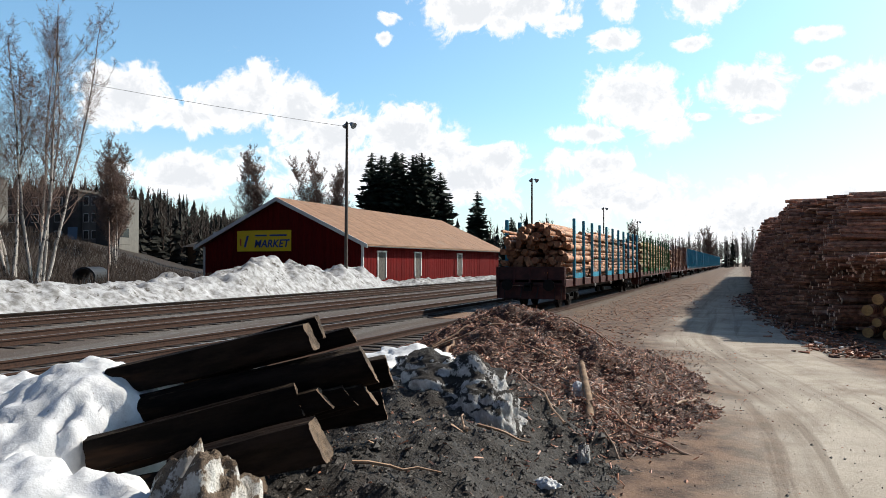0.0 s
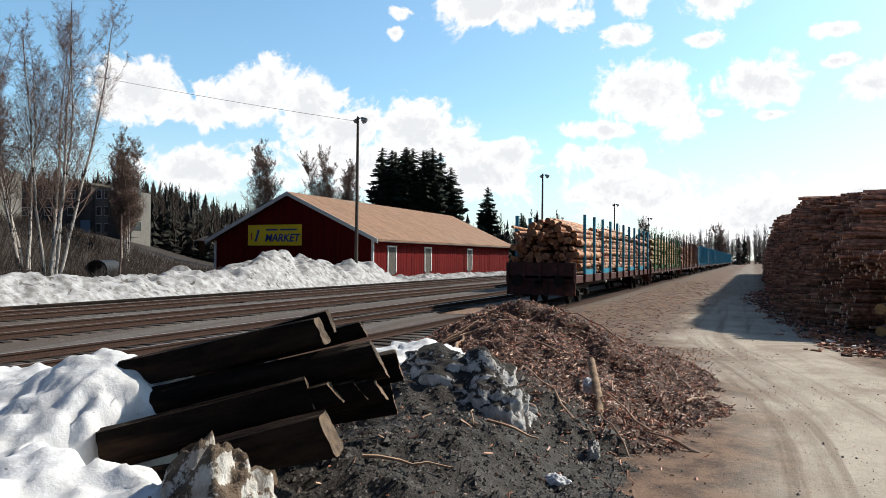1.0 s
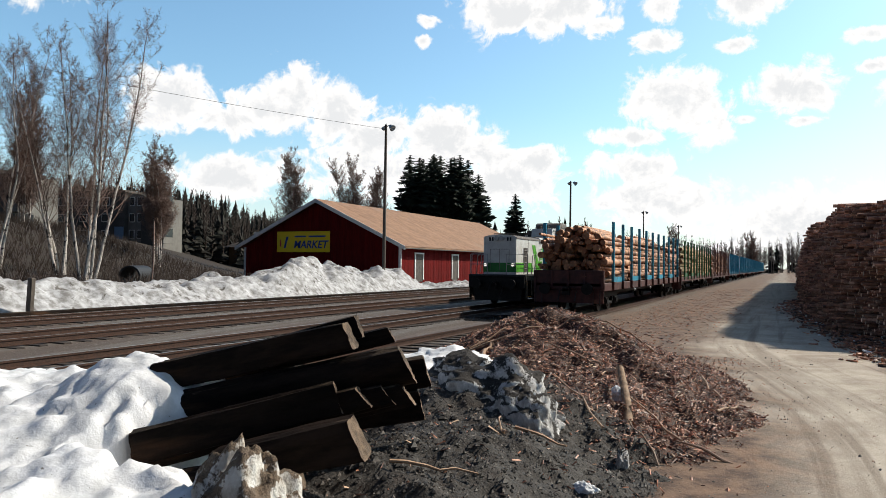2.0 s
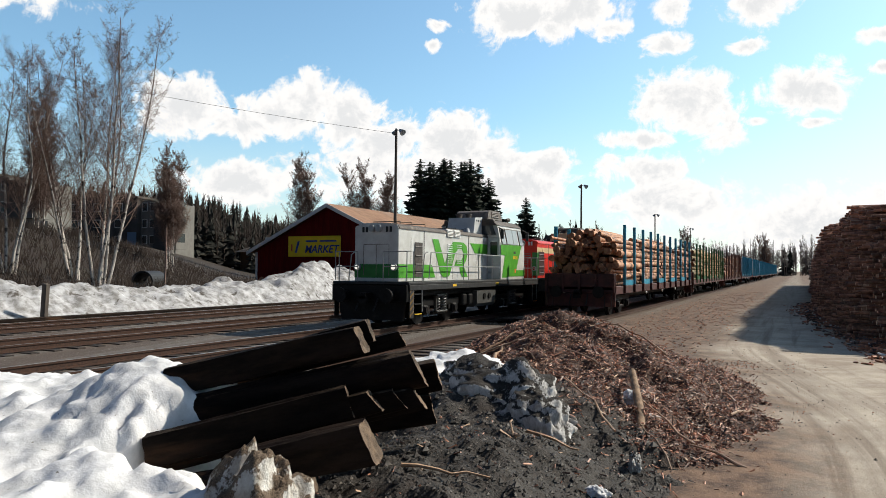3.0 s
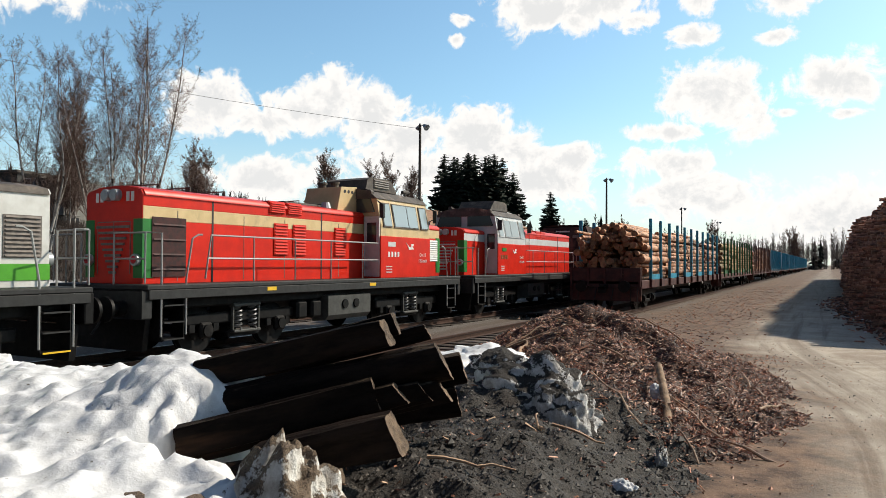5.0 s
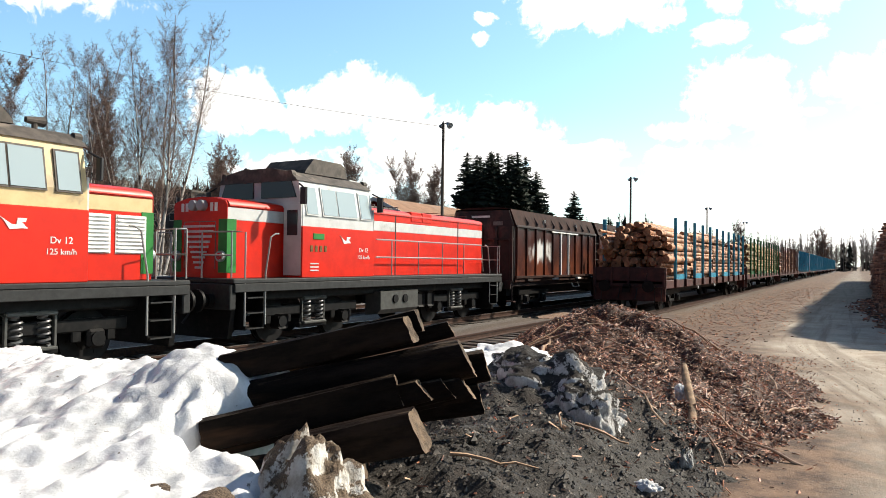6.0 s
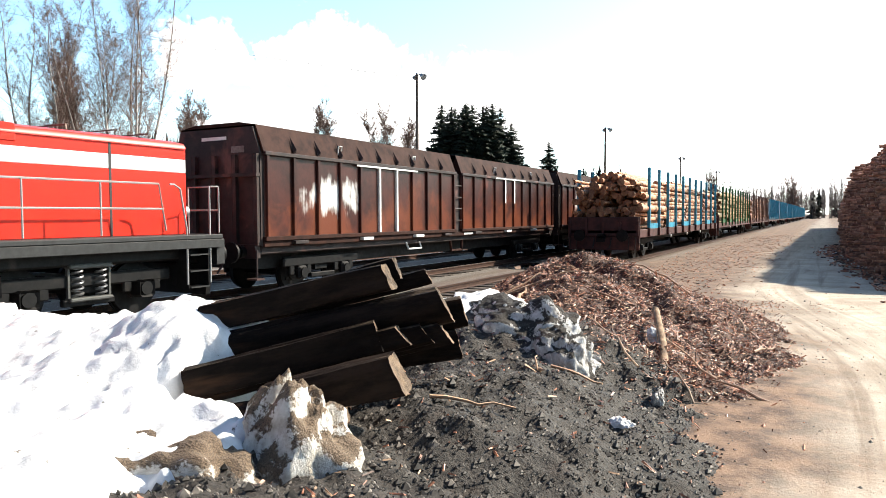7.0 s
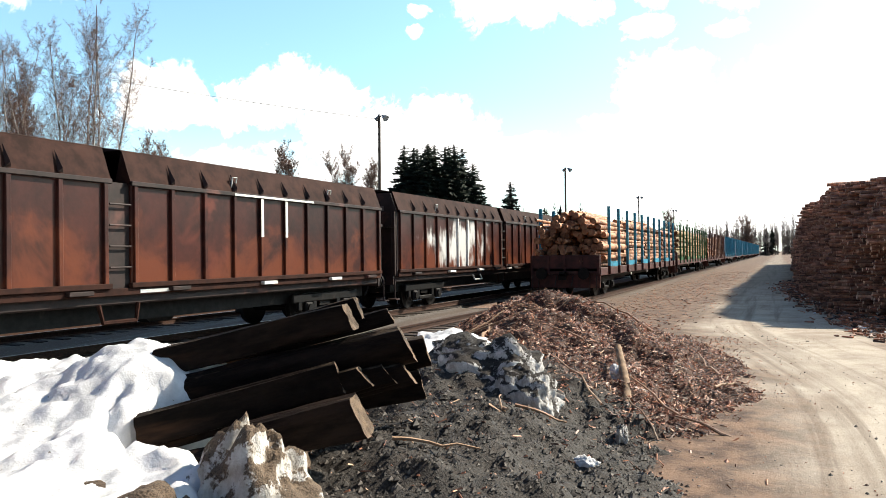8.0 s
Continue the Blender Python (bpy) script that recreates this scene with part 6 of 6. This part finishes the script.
clump = birch(4, 16.8, 5, 0.15, "bare multi-stemmed silver birch with white trunks")
clump.matrix_basis = pose(-37.4, 28.8, 0.2)
copy_thing(clump, pose(-45.0, 28.0, 1.2, 0, 0, 120) @ Matrix.Scale(0.95, 4))
copy_thing(clump, pose(-43.5, 31.5, 1.0, 0, 0, 215) @ Matrix.Scale(0.9, 4))
single = birch(9, 15.0, 3, 0.05, "bare young birch with fine dark twigs", 1.55, 0.010)
single.matrix_basis = pose(-56, 51, 1.0) @ Matrix.Scale(0.85, 4)
for x, y, z, turn, k in ((-70.0, 91, 0, 40, 1.50), (-62.8, 96.5, 0, 100, 1.45), (-60.0, 98.5, 0, 200, 1.30), (-59.5, 54, 1.2, 10, 0.82), (-86, 78, 4, 77, 1.0), (-20, 150, 0, 30, 0.8), (-36, 140, 0, 130, 0.8), (-8, 210, 0, 60, 0.9), (-66, 44, 3, 200, 1.1), (-60, 30, 3, 300, 1.2)):
    copy_thing(single, pose(x, y, z, 0, 0, turn) @ Matrix.Scale(k, 4))
sapling = thing("sapling", "slender bare sapling growing out of the snow bank", "tree", pose(-34.5, 31.0, 0.2))
part("stem", Shape().path([(0, 0, 0), (0.05, 0.05, 2.0), (0.0, 0.1, 4.2)], 0.05), TWIG, sapling)


def spruce(seed, h, wide, label):
    rnd = random.Random(seed)
    t = thing("spruce_tree", label, "tree", None, "dark spruces")
    part("trunk", Shape().rod((0, 0, 0), (0, 0, h * 0.98), 0.013 * h, 0.02, n=8), TRUNK, t)
    s = Shape()
    z = h * 0.06
    while z < h * 0.99:
        f = z / h
        reach = wide * (1 - f) ** 0.62 * rnd.uniform(0.75, 1.15) + 0.15
        for k in range(int(9 + 12 * (1 - f))):
            a = rnd.uniform(0, 6.283)
            L = reach * rnd.uniform(0.7, 1.1)
            c, w = math.cos(a), math.sin(a)
            zb = z + rnd.uniform(-0.5, 0.5) * (h * 0.03)
            for j in range(5):
                g0, g1 = j / 5, (j + 1.4) / 5
                droop = lambda g: -0.42 * L * g + 0.28 * L * g * g
                half = L * 0.24 * (1.1 - g0) + 0.08
                zz = zb + droop(g0) + rnd.uniform(-0.1, 0.1)
                s.put([(c * L * g0 - w * half, w * L * g0 + c * half, zz - 0.10 * L), (c * L * g0 + w * half, w * L * g0 - c * half, zz - 0.10 * L), (c * L * g1, w * L * g1, zb + droop(g1)), (c * L * g0, w * L * g0, zz + 0.08 * L)], [(0, 3, 2), (3, 1, 2)])
        z += h * 0.017 + 0.09
    part("crown", s, SPRUCE, t)
    return t


sp = spruce(3, 20.5, 5.2, "tall dense dark green spruce behind the warehouse")
sp.matrix_basis = pose(-57.0, 105, 0)
for x, y, turn, k in ((-53.6, 107, 60, 1.0), (-50.8, 104, 120, 0.97), (-48.2, 106, 170, 0.98), (-52.0, 112, 250, 1.02), (-55.4, 111, 290, 1.0), (-49.0, 111, 33, 0.98), (-54.4, 103.5, 15, 0.96), (-52.2, 104.5, 95, 0.99), (-49.6, 105.5, 310, 0.96), (-55.8, 107.5, 140, 0.98), (-47.4, 112, 240, 0.86), (-43.2, 119, 200, 0.72), (-40.0, 130, 100, 0.5), (-38.5, 124, 140, 0.5), (-53, 23, 80, 0.85), (-60, 26, 180, 0.9)):
    copy_thing(sp, pose(x, y, 0 if y > 50 else 1.5, 0, 0, turn) @ Matrix.Scale(k, 4))


def far_woods():
    rnd = random.Random(12)
    dark, bare, distant = Shape(), Shape(), Shape()
    def base(x, y):
        return float(land(np.array([x]), np.array([y]))[0])
    def conifer(x, y, h):
        z0 = base(x, y) - 0.3
        w = h * rnd.uniform(0.20, 0.32)
        dark.rod((x, y, z0), (x, y, z0 + h * 0.9), 0.2, 0.05, n=4)
        for i in range(34):
            f = rnd.uniform(0.08, 1.0)
            a = rnd.uniform(0, 6.28)
            r = w * (1 - f) ** 0.8 + 0.15
            z = z0 + h * f
            c, q = math.cos(a), math.sin(a)
            dark.put([(x - q * r * 0.5, y + c * r * 0.5, z - 0.06 * h), (x + q * r * 0.5, y - c * r * 0.5, z - 0.06 * h), (x + c * r, y + q * r, z - 0.085 * h), (x, y, z + 0.05 * h)], [(0, 1, 3), (0, 3, 2), (1, 2, 3)])
    def leafless(x, y, h):
        z0 = base(x, y) - 0.3
        # trees around the road's end take the haze-toned wood colour
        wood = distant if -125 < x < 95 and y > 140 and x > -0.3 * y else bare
        wood.rod((x, y, z0), (x + rnd.gauss(0, 0.3), y, z0 + h), 0.16, 0.03, n=4)
        for i in range(32):
            f = rnd.uniform(0.3, 0.98)
            a = rnd.uniform(0, 6.28)
            L = h * 0.2 * (1.15 - f) * rnd.uniform(0.6, 1.3)
            p = Vector((x, y, z0 + h * f))
            wood.rod(p, p + Vector((math.cos(a) * L * 0.6, math.sin(a) * L * 0.6, L)), 0.08, 0.03, n=3)
    for i in range(2600):
        turn, d = (rnd.uniform(-20, 66) if i % 2 else rnd.uniform(26, 68)), rnd.uniform(150, 330)
        x, y = -d * math.sin(radians(turn)), d * math.cos(radians(turn))
        if -40 < x < 30 and y < 300:
            continue
        (conifer if rnd.random() < (0.05 if turn < 16 else 0.45) else leafless)(x, y, rnd.uniform(8, 14))
    for i in range(900):
        x, y = rnd.uniform(-120, 90), rnd.uniform(330, 480)
        (conifer if rnd.random() < 0.03 else leafless)(x, y, rnd.uniform(11, 18))
    for i in range(120):
        x, y = rnd.uniform(14, 60), rnd.uniform(150, 330)
        (conifer if rnd.random() < 0.03 else leafless)(x, y, rnd.uniform(9, 15))
    tagged(part("conifer_woods", dark, WOODS), "dark mixed conifer woods on the far hill", "woods", kind="stuff")
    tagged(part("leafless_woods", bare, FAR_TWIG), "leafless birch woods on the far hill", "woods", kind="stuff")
    tagged(part("birch_woods", distant, HAZY_TWIG), "leafless birch woods at the end of the road, distance haze in their colour", "woods", kind="stuff")


far_woods()


# ---- houses beyond the bank ----
def apartment_block(x, y, z, turn):
    t = thing("apartment_building", "grey three-storey apartment building with pale balconies", "building", pose(x, y, z, 0, 0, turn))
    part("wall", Shape().box(-24, 0, -6, 6, -3, 9.0), CONCRETE, t)
    part("roof", Shape().box(-24.4, 0.4, -6.4, 6.4, 9.0, 9.35), GREY_BOARD, t)
    part("bay_wall", Shape().box(0, 3.0, -5.0, 6, -3, 8.6), PALE_RENDER, t)
    part("stair_tower", Shape().box(3.0, 5.2, -5.6, -2.6, -3, 8.2), CONCRETE, t)
    for s in range(3):
        z0 = 0.6 + 2.8 * s
        for k, xa in enumerate((0.3, 1.8)):
            w = part("window", Shape().box(xa, xa + 1.0, -5.06, -4.98, z0 + 0.6, z0 + 2.1), WHITE_PAINT, t)
            part("pane", Shape().box(xa + 0.1, xa + 0.9, -5.09, -5.05, z0 + 0.7, z0 + 2.0), DARK_GLASS, w)
        b = part("balcony", Shape().box(5.2, 7.2, -5.4, -2.4, z0 - 0.2, z0 + 0.9), PALE_RENDER, t)
        part("balcony_opening", Shape().box(5.2, 7.0, -5.2, -2.6, z0 + 0.9, z0 + 2.4), DARK_GLASS, b)
        for k in range(5):
            xa = -22 + 4.4 * k
            w = part("window", Shape().box(xa, xa + 1.5, -6.06, -5.98, z0 + 0.6, z0 + 2.0), WHITE_PAINT, t)
            part("pane", Shape().box(xa + 0.1, xa + 1.4, -6.09, -6.05, z0 + 0.7, z0 + 1.9), DARK_GLASS, w)
    part("blue_panel", Shape().box(-1.8, -0.05, -6.1, -6.02, 0.2, 3.2), BLUE_PANEL, t)


apartment_block(-101.5, 90.0, 4.6, 12)
apartment_block(-97.0, 62.0, 5.0, 12)
h = thing("low_house", "low brown house with a dark shallow roof", "house", pose(-98, 122, 2.2, 0, 0, 10))
part("wall", Shape().box(-9, 9, -5, 5, -2, 3.0), BROWN_WALL, h)
part("roof", Shape().put([(-10, -6, 3.0), (10, -6, 3.0), (10, 6, 3.0), (-10, 6, 3.0), (-7, 0, 5.0), (7, 0, 5.0)], [(0, 1, 5, 4), (1, 2, 5), (2, 3, 4, 5), (3, 0, 4), (3, 2, 1, 0)]), LOCO_ROOF, h)
for xa in (-7, -3, 1, 5):
    part("window", Shape().box(xa, xa + 1.4, -5.05, -4.97, 1.0, 2.3), DARK_GLASS, h)
part("roof_board", Shape().box(-4.2, -0.6, -3.2, -3.0, 4.6, 6.2), WHITE_PAINT, h, "blank white board on the roof")
pipe = Shape()
ring = [(r * math.cos(2 * math.pi * k / 24), d, r * math.sin(2 * math.pi * k / 24)) for r, d in ((1.0, -2.0), (1.0, 2.0), (0.85, 2.0), (0.85, -2.0)) for k in range(24)]
pipe.put(ring, [(24 * a + k, 24 * a + (k + 1) % 24, 24 * ((a + 1) % 4) + (k + 1) % 24, 24 * ((a + 1) % 4) + k) for a in range(4) for k in range(24)])
o = part("culvert_pipe", pipe, BLACK)
o.matrix_basis = pose(-40.6, 35.2, 0.95, 0, 0, 30) @ Matrix.Scale(0.72, 4)
tagged(o, "short black plastic culvert pipe lying on the slope", "pipe")
for x, y, s in ((-75, 104, 2.2), (-68, 100, 1.6), (-80, 108, 1.8)):
    lump("roadside_snow", x, y, 1.2, s * 1.6, s, 0.7, SNOW, x, "heap of cleared snow beside the far street")
car = thing("parked_car", "blue-grey parked car beyond the snow bank", "car", pose(-56.5, 73, 1.6, 0, 0, 25))
part("body", Shape().prism([(-2.1, 0.3), (-2.1, 0.8), (-1.3, 0.95), (-0.7, 1.4), (0.9, 1.42), (1.7, 0.95), (2.1, 0.85), (2.1, 0.3)], 1, -0.85, 0.85), plain("car_paint", (0.16, 0.24, 0.32), 0.3), car)
part("windscreen", Shape().prism([(-1.2, 0.97), (-0.68, 1.36), (0.86, 1.38), (1.55, 0.97)], 1, -0.86, 0.86), DARK_GLASS, car)
for xa in (-1.35, 1.35):
    for ya in (-0.8, 0.8):
        part("wheel", Shape().rod((xa, ya - 0.08, 0.32), (xa, ya + 0.08, 0.32), 0.32, n=14), BLACK, car)

part_edge = tagged(part("edging_beam", Shape().box(-26.75, -26.45, -20, 98, -0.25, -0.06, 0.03), OLD_BARK), "long dark timber edging below the snow bank", "edging", kind="structure")
stub = thing("marker_post", "short weathered wooden post in the snow bank", "post", pose(-26.9, 18.2, -0.1, 0, 4, 0))
part("post", Shape().box(-0.13, 0.13, -0.1, 0.1, 0, 1.35, 0.03), POLE_WOOD, stub)
pud = Shape()
ring = [(-10.3 + (1.6 + 0.25 * math.sin(3 * a)) * math.cos(a), 27.0 + (2.2 + 0.3 * math.sin(2 * a + 1)) * math.sin(a)) for a in [2 * math.pi * k / 40 for k in range(40)]]
pud.prism(ring, 2, -0.26, -0.185)
tagged(part("puddle", pud, plain("melt_water", (0.03, 0.035, 0.04), 0.05)), "shallow puddle of melt water between the tracks", "puddle")


def slope_brush():
    rnd = random.Random(77)
    s = Shape()
    for i in range(7000):
        x, y = rnd.uniform(-72, -31.5), rnd.uniform(8, 62)
        if y > 50 and x > -54:
            continue
        z = float(land(np.array([x]), np.array([y]))[0])
        for k in range(3):
            h, a = rnd.uniform(0.25, 1.1), rnd.uniform(0, 6.28)
            s.rod((x, y, z - 0.05), (x + 0.4 * h * math.cos(a), y + 0.4 * h * math.sin(a), z + h), 0.02, 0.008, n=3)
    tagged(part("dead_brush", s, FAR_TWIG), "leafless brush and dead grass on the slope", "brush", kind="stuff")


slope_brush()


def stack_litter():
    rnd = random.Random(41)
    s, w = Shape(), Shape()
    for i in range(2600):
        y = rnd.uniform(17, 48)
        left = 0.85 + max(0.0, 36 - y) * 0.082
        x = left + rnd.gauss(-0.1, 0.4)
        z = float(-0.06 + abs(rnd.gauss(0, 0.05)))
        a, L, q = rnd.uniform(0, 6.28), rnd.uniform(0.04, 0.28), rnd.uniform(0.01, 0.04)
        (w if rnd.random() < 0.05 else s).rod((x, y, z), (x + math.cos(a) * L, y + math.sin(a) * L, z + rnd.uniform(-0.02, 0.06)), q, q * 0.6, n=5)
    for i in range(3000):
        # between the parked train and the road
        y = 14 + 60 * rnd.random() ** 1.8
        x = rnd.uniform(-6.3, -2.4) + rnd.gauss(0, 0.35)
        a, L, q = rnd.uniform(0, 6.28), rnd.uniform(0.02, 0.10), rnd.uniform(0.005, 0.016)
        z = float(land(np.array([x]), np.array([y]))[0]) + 0.4 * q
        s.rod((x, y, z), (x + math.cos(a) * L, y + math.sin(a) * L, z + rnd.uniform(0, 0.03)), q, q * 0.6, n=5)
    tagged(part("bark_debris", s, CHIP), "brown bark debris strewn along the road and the log stack", "bark debris", kind="stuff")
    tagged(part("snow_scraps", w, SNOW), "scraps of old snow among the bark debris", "snow scraps", kind="stuff")


stack_litter()

motions()
